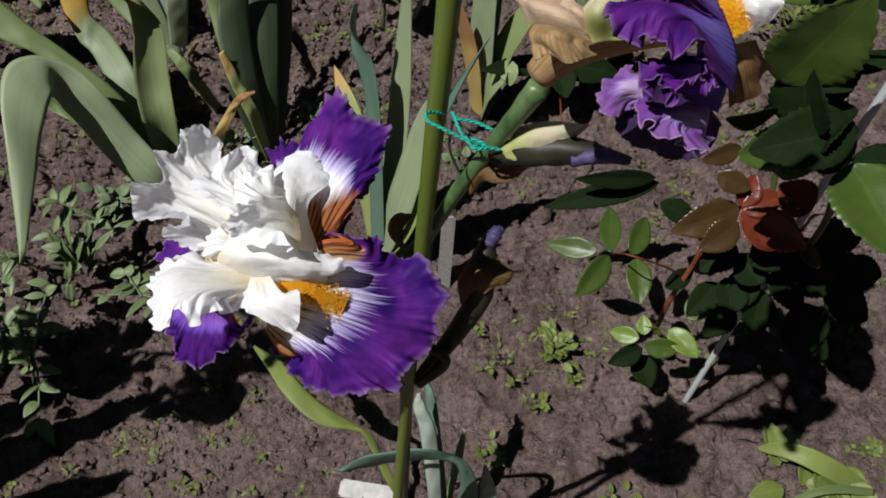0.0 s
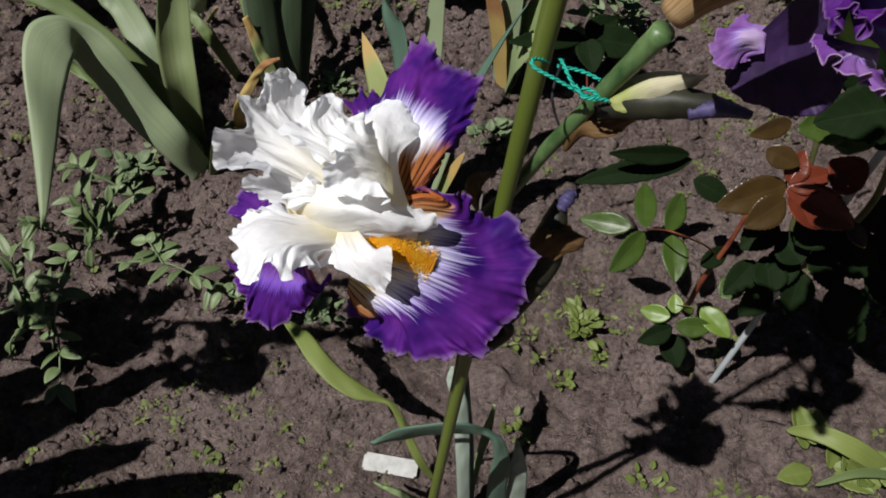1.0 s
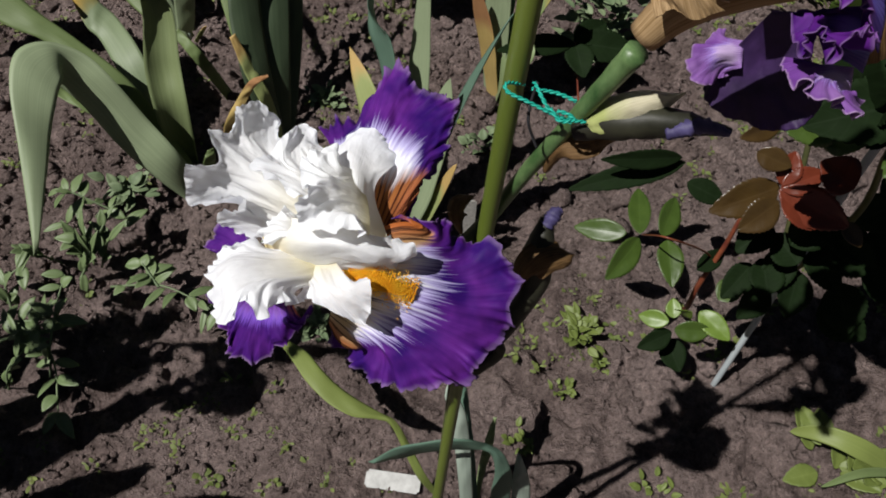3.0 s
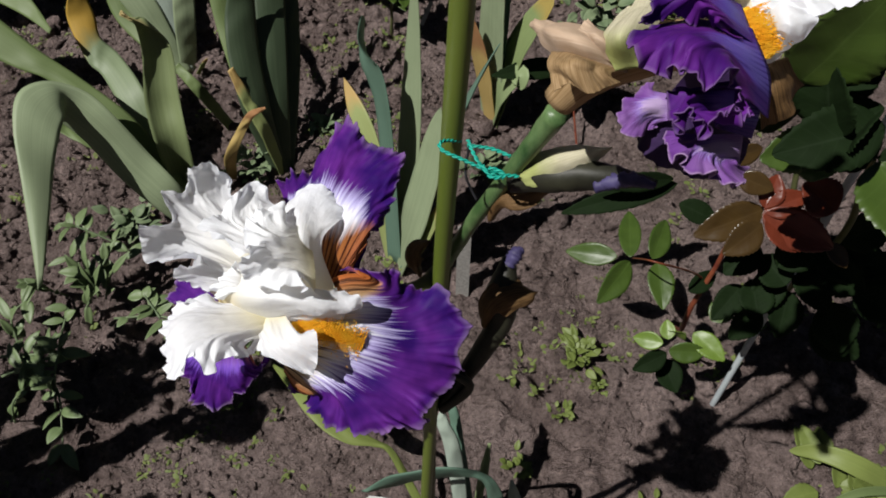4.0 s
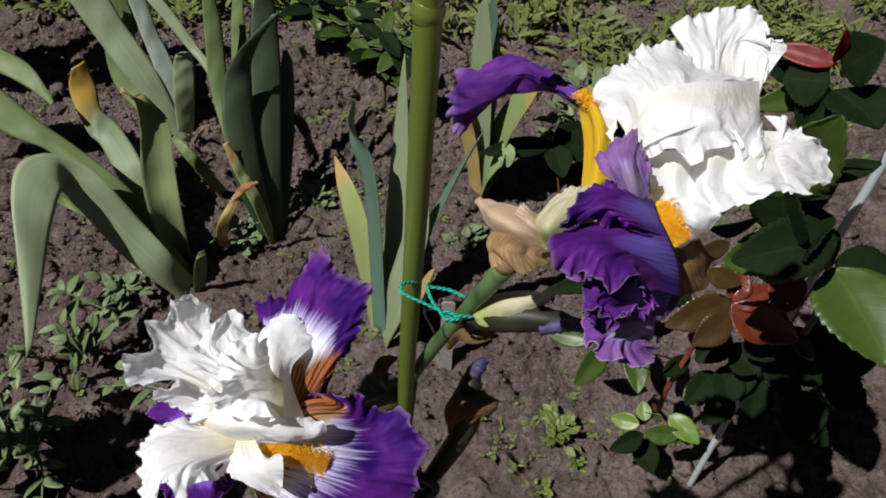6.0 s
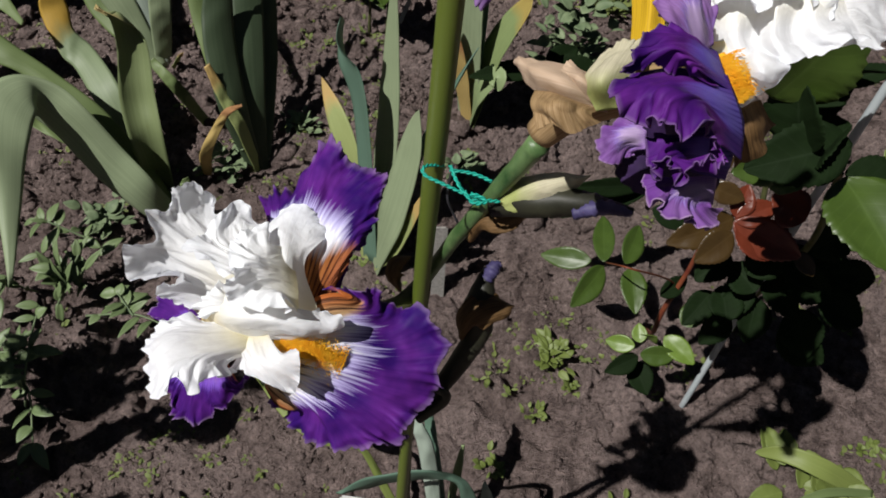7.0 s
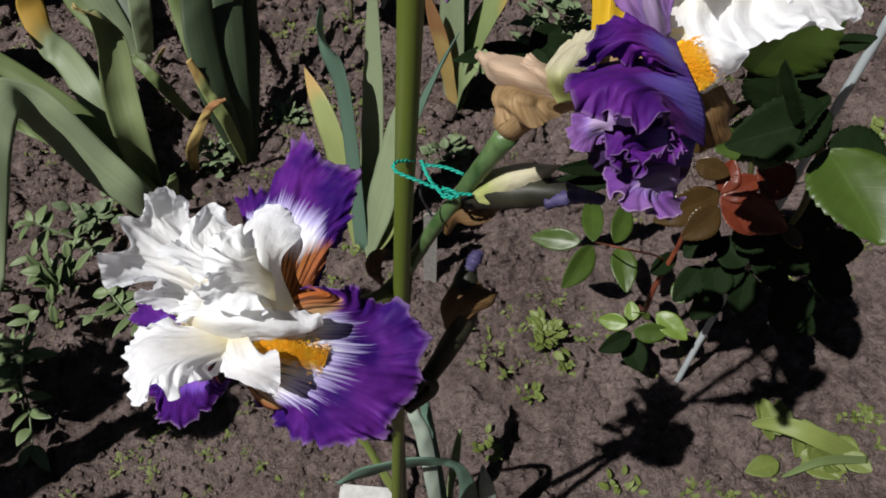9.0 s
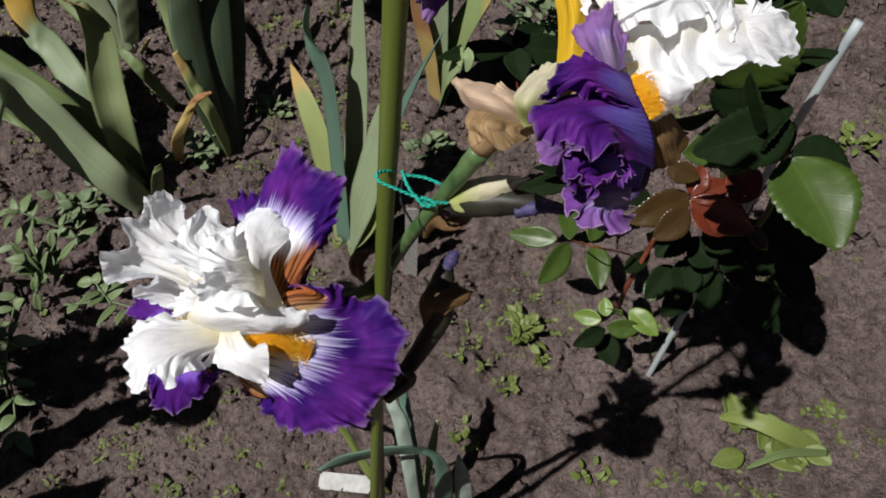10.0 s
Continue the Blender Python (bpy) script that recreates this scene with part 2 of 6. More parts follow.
BEARD = plain_mat("orange_beard", (0.95, 0.44, 0.006), (0.97, 0.66, 0.05), 0.7, 200, share=0.35)
STAKE = plain_mat("stake_green", (0.075, 0.105, 0.014), (0.115, 0.15, 0.024), 0.38, 18, (1, 1, 0.15), 0.5, bump=0.12)
STEM = plain_mat("stem_green", (0.025, 0.065, 0.018), (0.12, 0.19, 0.075), 0.38, 140, (1, 1, 0.5))
DARK_STEM = plain_mat("stem_dull", (0.05, 0.06, 0.02), (0.09, 0.09, 0.035), 0.55, 60)
TAN = paper_mat("papery_spathe", (0.50, 0.36, 0.25), (0.60, 0.46, 0.34))
PALE_SPATHE = paper_mat("pale_spathe", (0.50, 0.46, 0.31), (0.64, 0.60, 0.45), (0.30, 0.33, 0.12))
OCHRE_SPATHE = paper_mat("ochre_spathe", (0.24, 0.15, 0.065), (0.44, 0.30, 0.16))
# brown of dry spathes, also used as the shade colour of one haft
BROWN_SPATHE_AND_SHADE = paper_mat("brown_spathe_and_shade", (0.06, 0.034, 0.014), (0.22, 0.125, 0.05))
SHRIVEL = plain_mat("shrivelled_violet", (0.012, 0.009, 0.035), (0.06, 0.05, 0.13), 0.6, 120)
TWINE = plain_mat("turquoise_twine", (0.0, 0.20, 0.15), (0.02, 0.42, 0.32), 0.45, 900)
THREAD = plain_mat("dark_thread", (0.012, 0.012, 0.014), (0.03, 0.03, 0.035), 0.6, 300)
ROD = plain_mat("rod_grey", (0.30, 0.34, 0.36), (0.42, 0.46, 0.47), 0.45, 50, (1, 1, 0.3))
TAG_WHITE = plain_mat("tag_white", (0.26, 0.26, 0.25), (0.40, 0.40, 0.39), 0.5, 90)
TAG_GREY = plain_mat("weathered_wood", (0.16, 0.15, 0.14), (0.28, 0.27, 0.25), 0.85, 40, (6, 6, 0.6))
WEED = plain_mat("weed_green", (0.085, 0.115, 0.03), (0.17, 0.20, 0.06), 0.6, 40, share=0.2)
WEED_DULL = plain_mat("weed_grey_green", (0.10, 0.145, 0.075), (0.19, 0.24, 0.13), 0.6, 40, share=0.2)

# ---- mesh helpers ----


def thing(name, at, label, category, group=""):
    ob = new(name)
    ob.empty_display_size = 0.02
    ob.location = at
    bpy.context.view_layer.update()
    return tagged(ob, label, category, group)


def part(name, verts, faces, mat, parent=None, label="", uv=None, thick=0.0, smooth=True):
    me = bpy.data.meshes.new(name)
    me.from_pydata([tuple(map(float, v)) for v in verts], [], faces)
    if uv is not None:
        lay = me.uv_layers.new(name="UVMap")
        idx = np.empty(len(me.loops), dtype=np.int32)
        me.loops.foreach_get("vertex_index", idx)
        lay.data.foreach_set("uv", np.asarray(uv, dtype=np.float32)[idx].ravel())
    if smooth:
        me.polygons.foreach_set("use_smooth", [True] * len(me.polygons))
    me.materials.append(mat)
    me.update()
    ob = new(name, me)
    if parent is not None:
        ob.parent = parent
        ob.matrix_parent_inverse = parent.matrix_world.inverted()
    if label:
        ob["label"] = label
    if thick:
        s = ob.modifiers.new("thickness", "SOLIDIFY")
        s.thickness, s.offset = thick, 0.0
    return ob


def spline(pts, n):
    """n points and tangents of a smooth curve through pts."""
    p = np.array(pts, float)
    p = np.vstack([2 * p[0] - p[1], p, 2 * p[-1] - p[-2]])
    k = len(p) - 3
    out = []
    for s in np.linspace(0, k, n):
        i = min(int(s), k - 1)
        t = s - i
        a, b, c, d = p[i:i + 4]
        out.append(0.5 * (2 * b + (c - a) * t + (2 * a - 5 * b + 4 * c - d) * t * t + (3 * b - a - 3 * c + d) * t ** 3))
    out = np.array(out)
    tan = np.gradient(out, axis=0)
    return out, tan / (np.linalg.norm(tan, axis=1)[:, None] + 1e-9)


def unit(v):
    v = np.array(v, float)
    return v / (np.linalg.norm(v) + 1e-12)


def grid_faces(rows, cols, closed=False):
    f = []
    for i in range(rows - 1):
        for j in range(cols if closed else cols - 1):
            k = (j + 1) % cols
            f.append((i * cols + j, i * cols + k, (i + 1) * cols + k, (i + 1) * cols + j))
    return f


def tube(name, pts, radii, mat, parent=None, label="", sides=10, n=24, lump=0.0, seed=0):
    c, tan = spline(pts, n)
    r = np.interp(np.linspace(0, 1, n), np.linspace(0, 1, len(radii)), radii)
    ref = unit(np.cross(tan[0], (0.31, 0.9, 0.2)))
    verts, uv = [], []
    for i in range(n):
        ref = unit(ref - tan[i] * np.dot(ref, tan[i]))
        bi = np.cross(tan[i], ref)
        for j in range(sides):
            a = 2 * math.pi * j / sides
            k = 1 + lump * noise.noise((i * 0.6 + seed, j * 0.9, seed * 1.7))
            verts.append(c[i] + r[i] * k * (math.cos(a) * ref + math.sin(a) * bi))
            uv.append((j / sides, i / (n - 1)))
    faces = grid_faces(n, sides, True)
    faces += [tuple(reversed(range(sides))), tuple(range((n - 1) * sides, n * sides))]
    return part(name, verts, faces, mat, parent, label, uv)


FACE = (0.0, -0.62, 0.78)


def sword(pts, width, mat, parent, face=FACE, twist=(0.0, 0.0), label="", base=0.75, fold=0.18, seed=0, name="leaf", tip=1.6, wave=0.05):
    """A sword-shaped iris leaf with a lens-shaped section; twist in degrees at base and tip."""
    n, cols = 30, 9
    c, tan = spline(pts, n)
    verts, uv = [], []
    for i in range(n):
        v = i / (n - 1)
        w = width * 0.5 * (base + (1 - base) * min(1, v / 0.35)) * (1 - v ** 3.6) ** (1 / tip)
        carried_side = unit(np.cross(tan[i], face))
        nr = np.cross(carried_side, tan[i])
        a = radians(twist[0] + (twist[1] - twist[0]) * v)
        side, nr = carried_side * math.cos(a) + nr * math.sin(a), nr * math.cos(a) - carried_side * math.sin(a)
        w *= 1 + wave * noise.noise((v * 5 + seed * 3.1, seed, 0.3))
        for j in range(cols):
            u = -1 + 2 * j / (cols - 1)
            wav = 0.05 * w * noise.noise((v * 9, u * 2, seed * 2.3))
            verts.append(c[i] + side * u * w + nr * (fold * w * u * u + wav))
            uv.append((0.5 + u / 2, v))
    faces = grid_faces(n, cols)
    return part(name, verts, faces, mat, parent, label, uv, thick=min(0.0010, width * 0.04))


def bract(name, pts, half, mat, parent, face=FACE, cup=0.15, ruffle=0.0022, wave=0.0085, seed=0, vm=0.6, base=0.25, label="", lean=(0, 0), crinkle=0.0014, bulge=0.003, rim=0.006, nu=71, nv=56, point=0):
    """A papery bract along a smooth middle line; half is its half width, lean turns it about that line.
    ruffle and wave: height and length of the waves along its rim; crinkle and bulge: crepe and swelling of the blade."""
    c, tan = spline(pts, nv)
    length = np.linalg.norm(np.diff(c, axis=0), axis=1).sum()
    verts, uv = [], []
    k0 = seed * 3.7
    for i in range(nv):
        v0 = i / (nv - 1)
        v = 1 - (1 - v0) ** 1.5
        k = v * (nv - 1)
        i0 = min(int(k), nv - 2)
        q = c[i0] * (1 - k + i0) + c[i0 + 1] * (k - i0)
        tn = unit(tan[i0] * (1 - k + i0) + tan[i0 + 1] * (k - i0))
        if v < vm:
            w = base + (1 - base) * math.sin(math.pi / 2 * v / vm) ** 1.2
        else:
            w = max(0.0, 1 - ((v - vm) / (1 - vm)) ** 2.0) if point else math.sqrt(max(0.0, 1 - ((v - vm) / (1 - vm)) ** 2.6))
        w = max(w, 0.04) * half
        side = unit(np.cross(tn, face))
        nr = np.cross(side, tn)
        a = radians(lean[0] + (lean[1] - lean[0]) * v)
        side, nr = side * math.cos(a) + nr * math.sin(a), nr * math.cos(a) - side * math.sin(a)
        for j in range(nu):
            u = -1 + 2 * j / (nu - 1)
            x, y = u * w, v * length
            away = min((1 - abs(u)) * w, (1 - v) * length * 1.2)
            edge = math.exp(-away / rim) * min(1, v * 3)
            ang = math.atan2(u * w, (v + 0.12) * length)
            along = ang * 0.75 * length
            warp = noise.noise((along / 0.012 + k0, away / 0.01, k0))
            ph = 2 * math.pi * along / wave + 2.2 * warp + seed
            r1 = math.sin(ph) * (0.65 + 0.9 * noise.noise((along / 0.02 + k0, 0.3, k0)))
            r2 = noise.noise((along / 0.0022 + k0, away / 0.004, k0 + 5))
            off = cup * half * u * u + ruffle * edge * r1 + 0.35 * ruffle * edge ** 3 * r2
            grow = min(1, v * 2.5)
            off += bulge * grow * noise.noise((x / 0.016 + k0, y / 0.018, k0 + 1))
            ridge = 1 - 2 * abs(noise.noise((x / 0.009 + k0, y / 0.016, k0 + 2)))
            outer = 0.35 + 0.65 * min(1.0, max(0.0, 1.6 * max(v - 0.25, abs(u) - 0.3)))
            off += crinkle * grow * outer * (0.9 * noise.noise((x / 0.0065 + k0, y / 0.008, k0 + 3)) + 0.7 * ridge)
            off += 0.22 * crinkle * noise.noise((x / 0.0025 + k0, y / 0.003, k0 + 4))
            jag = 1 + (0.20 * noise.noise((along / 0.005 + k0, 0.7, k0)) + 0.07 * r2 - 0.06 * abs(r1)) * edge
            verts.append(q + side * x * jag + nr * off + tn * (edge * v * (0.0060 * noise.noise((along / 0.005 + k0, 1.7, k0)) + 0.0018 * r2)))
            uv.append((0.5 + u / 2, v))
    return part(name, verts, grid_faces(nv, nu), mat, parent, label, uv, thick=0.0004)


def frill_line(rng, total, wave):
    """Heights at random turning points of a ruffle, and their places along the rim."""
    at, hs, sign, x = [], [], 1, -wave
    while x < total + 2 * wave:
        at.append(x)
        hs.append(sign * rng.uniform(0.35, 1.25))
        sign = -sign
        x += 0.5 * wave * rng.uniform(0.55, 1.6)
    return np.array(at), np.array(hs)


def read_frill(line, x):
    at, hs = line
    k = np.clip(np.searchsorted(at, x) - 1, 0, len(at) - 2)
    f = np.clip((x - at[k]) / (at[k + 1] - at[k]), 0, 1)
    f = 0.5 - 0.5 * np.cos(math.pi * f)
    return hs[k] * (1 - f) + hs[k + 1] * f


def spread(pts, n):
    """n points spaced evenly along a smooth curve through pts."""
    c, _ = spline(pts, 12 * len(pts))
    run = np.concatenate([[0], np.cumsum(np.linalg.norm(np.diff(c, axis=0), axis=1))])
    at = np.linspace(0, run[-1], n)
    return np.stack([np.interp(at, run, c[:, k]) for k in range(3)], -1)


def sheet(name, rows, mat, parent, label="", ruffle=0.0014, wave=0.009, seed=0, rim=0.0045, bulge=0.0010, crinkle=0.0006, jag=0.0, ns=150, nr=42, thick=0.0003):
    """A thin frilled petal: a smooth skin over guide curves, foot first and rim last.
    ruffle and wave: height and length of the frills at the rim; bulge, crinkle: slow and fine relief; jag: ragged rim."""
    rng = random.Random(int(seed * 97) + 3)
    k0 = int(seed * 13)
    guides = np.array([spread(r, ns) for r in rows])
    skin = np.empty((nr, ns, 3))
    grow = 1 - (1 - np.linspace(0, 1, nr)) ** 1.3
    n = len(guides)
    p = np.concatenate([[2 * guides[0] - guides[1]], guides, [2 * guides[-1] - guides[-2]]])
    for i, g in enumerate(grow * (n - 1)):
        k = min(int(g), n - 2)
        f = g - k
        a, b, c, d = p[k:k + 4]
        skin[i] = 0.5 * (2 * b + (c - a) * f + (2 * a - 5 * b + 4 * c - d) * f * f + (3 * b - a - 3 * c + d) * f ** 3)
    step = np.linalg.norm(np.diff(skin, axis=0), axis=2)
    out = np.concatenate([np.zeros((1, ns)), np.cumsum(step, 0)])
    away = out[-1] - out
    t = np.concatenate([[0], np.cumsum(np.linalg.norm(np.diff(skin[-1], axis=0), axis=1))])
    up = np.cross(np.gradient(skin, axis=1), np.gradient(skin, axis=0))
    up /= np.linalg.norm(up, axis=2)[..., None] + 1e-12
    tt = np.broadcast_to(t, (nr, ns))
    sway = wave * 1.6 * value_noise(tt / 0.02 + k0, away / 0.012, k0 + 7)
    lines = [frill_line(rng, t[-1], wave * q) for q in (2.4, 1.0, 0.34)]
    big, mid, fine = (read_frill(q, tt + sway) for q in lines)
    root = np.clip(grow * 2.2, 0, 1)[:, None]
    off = ruffle * root * (0.6 * big * np.exp(-away / (2.6 * rim)) + 1.0 * mid * np.exp(-away / rim) + 0.45 * fine * np.exp(-away / (0.4 * rim)))
    off += bulge * root * 2 * value_noise(tt / 0.011 + k0, away / 0.013, k0 + 1)
    fold = np.abs(value_noise(tt / 0.009 + k0 + 3 * value_noise(tt / 0.012, away / 0.01, k0 + 9), away / 0.009, k0 + 2)) * 2
    off += crinkle * root * (0.4 + 1.1 * np.exp(-away / 0.007)) * ((0.4 - fold) * 1.5 + 0.8 * value_noise(tt / 0.0032 + k0, away / 0.0032, k0 + 3))
    pts = skin + up * off[..., None]
    if jag:
        outward = skin[-1] - skin[-4]
        outward /= np.linalg.norm(outward, axis=1)[:, None] + 1e-12
        tooth = value_noise(t / 0.0016, t * 0, k0 + 5) * 1.2 + value_noise(t / 0.0045, t * 0, k0 + 6) * 1.6
        pts += outward[None] * (jag * tooth * np.exp(-away / 0.0022))[..., None]
    uv = np.stack(np.meshgrid(np.linspace(0, 1, ns), grow), -1).reshape(-1, 2)
    return part(name, pts.reshape(-1, 3), grid_faces(nr, ns), mat, parent, label, uv, thick=0.0 if mat in (WHITE_PETAL, WHITE_PLAIN, CREAM_PETAL) else thick)


def strap(left, right, mat, parent, name="leaf", bow=0.006, label=""):
    """A broad bent leaf between its two edges."""
    n, cols = 60, 11
    a, ta = spline(left, n)
    b, tb = spline(right, n)
    verts, uv = [], []
    for i in range(n):
        side = b[i] - a[i]
        nr = unit(np.cross(side, ta[i] + tb[i]))
        if np.dot(nr, np.array(FACE)) < 0:
            nr = -nr
        for j in range(cols):
            f = j / (cols - 1)
            h = bow * (1 - (2 * f - 1) ** 2) + 0.0015 * noise.noise((i * 0.2, f * 2, 1.7))
            verts.append(a[i] + side * f + nr * h)
            uv.append((f, i / (n - 1)))
    return part(name, verts, grid_faces(n, cols), mat, parent, label, uv, thick=0.0007)


def hairs(name, pts, spread, count, length, mat, parent, label, up=FACE, seed=0):
    """A beard: short tapering hairs along a line, leaning up."""
    rng = random.Random(seed)
    c, tan = spline(pts, 30)
    verts, faces = [], []
    for _ in range(count):
        v = rng.random()
        k = int(v * 29)
        side = unit(np.cross(tan[k], up))
        p = c[k] + side * rng.gauss(0, spread * 0.5)
        d = unit(np.array(up) * 0.9 + side * rng.gauss(0, 0.5) + tan[k] * rng.uniform(0.1, 0.9))
        le = length * rng.uniform(0.6, 1.2)
        a, b = unit(np.cross(d, (0.3, 0.5, 0.9))), None
        b = np.cross(d, a)
        r = 0.00010
        o = len(verts)
        for t, rr in ((0, r), (0.6, r * 1.1)):
            for q in range(4):
                an = q * math.pi / 2
                verts.append(p + d * le * t + rr * (math.cos(an) * a + math.sin(an) * b))
        verts.append(p + d * le)
        for q in range(4):
            z = (q + 1) % 4
            faces.append((o + q, o + z, o + 4 + z, o + 4 + q))
            faces.append((o + 4 + q, o + 4 + z, o + 8))
    return part(name, verts, faces, mat, parent, label)


def leaflet(base, tip, half, mat, parent, face=FACE, seed=0, teeth=11, fold=0.25, droop=0.1, name="leaflet", label="", lean=0.0, round_at=0.42):
    """A toothed ovate rose leaflet from its base to its tip."""
    base, tip = np.array(base, float), np.array(tip, float)
    ax = tip - base
    le = np.linalg.norm(ax)
    tn = ax / le
    side = unit(np.cross(tn, face))
    nr = np.cross(side, tn)
    a = radians(lean)
    side, nr = side * math.cos(a) + nr * math.sin(a), nr * math.cos(a) - side * math.sin(a)
    n, cols = 34, 9
    verts, uv = [], []
    for i in range(n):
        v = i / (n - 1)
        w = half * (math.sin(math.pi * min(1, v ** (math.log(0.5) / math.log(round_at)))) ** 0.75 if 0 < v < 1 else 0.0)
        w = max(w, half * 0.02)
        saw = (v * teeth) % 1.0
        for j in range(cols):
            u = -1 + 2 * j / (cols - 1)
            ww = w * (1 + (0.10 * saw - 0.04 if abs(u) > 0.9 else 0.0))
            z = fold * half * abs(u) ** 1.2 * math.sin(math.pi * v) - droop * le * (v - 0.5) ** 2 + 0.05 * half * noise.noise((u * 2, v * 5, seed))
            verts.append(base + tn * (le * v + (0.02 * le * saw if abs(u) > 0.9 else 0)) + side * u * ww + nr * z)
            uv.append((0.5 + u / 2, v))
    return part(name, verts, grid_faces(n, cols), mat, parent, label, uv, thick=0.0005)


# ---- ground ----


def lattice(ix, iy, seed):
    h = (ix.astype(np.int64) * 374761393 + iy.astype(np.int64) * 668265263 + seed * 974711) & 0x7FFFFFFF
    h = ((h ^ (h >> 13)) * 1274126177) & 0x7FFFFFFF
    return ((h ^ (h >> 16)) & 0xFFFF) / 65535.0


def value_noise(x, y, seed):
    ix, iy = np.floor(x), np.floor(y)
    fx, fy = x - ix, y - iy
    fx, fy = fx * fx * (3 - 2 * fx), fy * fy * (3 - 2 * fy)
    a, b = lattice(ix, iy, seed), lattice(ix + 1, iy, seed)
    c, d = lattice(ix, iy + 1, seed), lattice(ix + 1, iy + 1, seed)
    return (a * (1 - fx) + b * fx) * (1 - fy) + (c * (1 - fx) + d * fx) * fy - 0.5


def clods(x, y, seed):
    """Rounded lumps with cracks between them, 0 to 1."""
    ix, iy = np.floor(x), np.floor(y)
    f1, f2 = np.full(x.shape, 9.0), np.full(x.shape, 9.0)
    for dx in (-1, 0, 1):
        for dy in (-1, 0, 1):
            jx, jy = ix + dx, iy + dy
            d = np.hypot(jx + lattice(jx, jy, seed) - x, jy + lattice(jx, jy, seed + 7) - y)
            f2 = np.minimum(np.maximum(d, f1), f2)
            f1 = np.minimum(d, f1)
    return np.clip((f2 - f1) * 1.6, 0, 1)


def soil_height(x, y):
    wx = x + 0.03 * value_noise(x * 24, y * 24, 3) + 0.012 * value_noise(x * 70, y * 70, 5)
    wy = y + 0.03 * value_noise(x * 24, y * 24, 4) + 0.012 * value_noise(x * 70, y * 70, 6)
    rough = np.clip(value_noise(x * 3.1, y * 3.1, 9) * 1.5 + 0.5 + 0.5 * np.clip((y - 0.62) * 3, 0, 1), 0.28, 1.1)
    h = 0.022 * value_noise(x * 5, y * 5, 11) + 0.016 * value_noise(x * 13, y * 13, 12)
    lump = np.clip(value_noise(x * 18, y * 18, 31) * 2 + 0.6, 0, 1)
    h = h + rough * lump * (0.024 * (clods(wx * 16, wy * 16, 21) - 0.5) + 0.005 * (clods(wx * 38, wy * 38, 22) - 0.5))
    h = h + (0.45 + 0.55 * rough) * (0.012 * value_noise(x * 60, y * 60, 13) + 0.010 * value_noise(x * 125, y * 125, 14))
    return h


def soil_at(x, y):
    return float(soil_height(np.array([x], float), np.array([y], float))[0])


def axis(lo, hi, step):
    inner = np.arange(lo, hi + step / 2, step)
    grow = np.cumsum(np.geomspace(step, 12.0, 34))
    return np.concatenate([lo - grow[::-1], inner, hi + grow])


gx, gy = axis(-1.05, 1.15, 0.004), axis(0.3, 1.95, 0.004)
mx, my = np.meshgrid(gx, gy)
near = np.clip(1.0 - np.maximum(np.abs(mx - 0.05) - 1.1, np.abs(my - 1.125) - 0.825) * 4.0, 0.0, 1.0)
mz = soil_height(mx, my) * near
ground_mesh = bpy.data.meshes.new("ground")
gr, gc = mx.shape
ids = np.arange(gr * gc).reshape(gr, gc)
quads = np.stack([ids[:-1, :-1], ids[:-1, 1:], ids[1:, 1:], ids[1:, :-1]], axis=-1).reshape(-1, 4)
ground_mesh.vertices.add(gr * gc)
ground_mesh.vertices.foreach_set("co", np.stack([mx, my, mz], -1).astype(np.float32).ravel())
ground_mesh.loops.add(quads.size)
ground_mesh.loops.foreach_set("vertex_index", quads.astype(np.int32).ravel())
ground_mesh.polygons.add(len(quads))
ground_mesh.polygons.foreach_set("loop_start", np.arange(0, quads.size, 4, dtype=np.int32))
ground_mesh.update(calc_edges=True)
ground_mesh.polygons.foreach_set("use_smooth", [True] * len(quads))
ground_mesh.materials.append(SOIL)
tagged(new("ground", ground_mesh), "dry grey-brown cracked and crumbly garden soil", "soil", kind="structure")

# ---- support stake, twine, rod, labels ----


def garden_stake():
    root = thing("garden_stake", (0.003, 0.339, 0), "smooth olive-green plastic-coated support stake in the soil", "stake")
    tube("rod", [(0.003, 0.339, -0.05), (0.012, 0.339, 0.31), (0.020, 0.339, 0.58), (0.0245, 0.339, 0.70), (0.032, 0.338, 0.92)], [0.0033, 0.0034, 0.0033, 0.0038, 0.0043], STAKE, root, sides=16, n=30)
    tube("collar", [(0.0262, 0.339, 0.7535), (0.0263, 0.339, 0.7565), (0.0265, 0.339, 0.760)], [0.0040, 0.0047, 0.0041], STAKE, root, "raised joint of the stake", sides=16, n=8)
    return root


garden_stake()


def grey_rod():
    root = thing("metal_rod", (0.335, 0.615, 0), "thin grey painted metal support rod stuck in the soil", "rod")
    tube("rod", [(0.335, 0.615, -0.05), (0.336, 0.614, 0.2), (0.341, 0.613, 0.457), (0.343, 0.612, 0.535)], [0.0036, 0.0036, 0.0036], ROD, root, sides=12, n=12)
    return root


grey_rod()


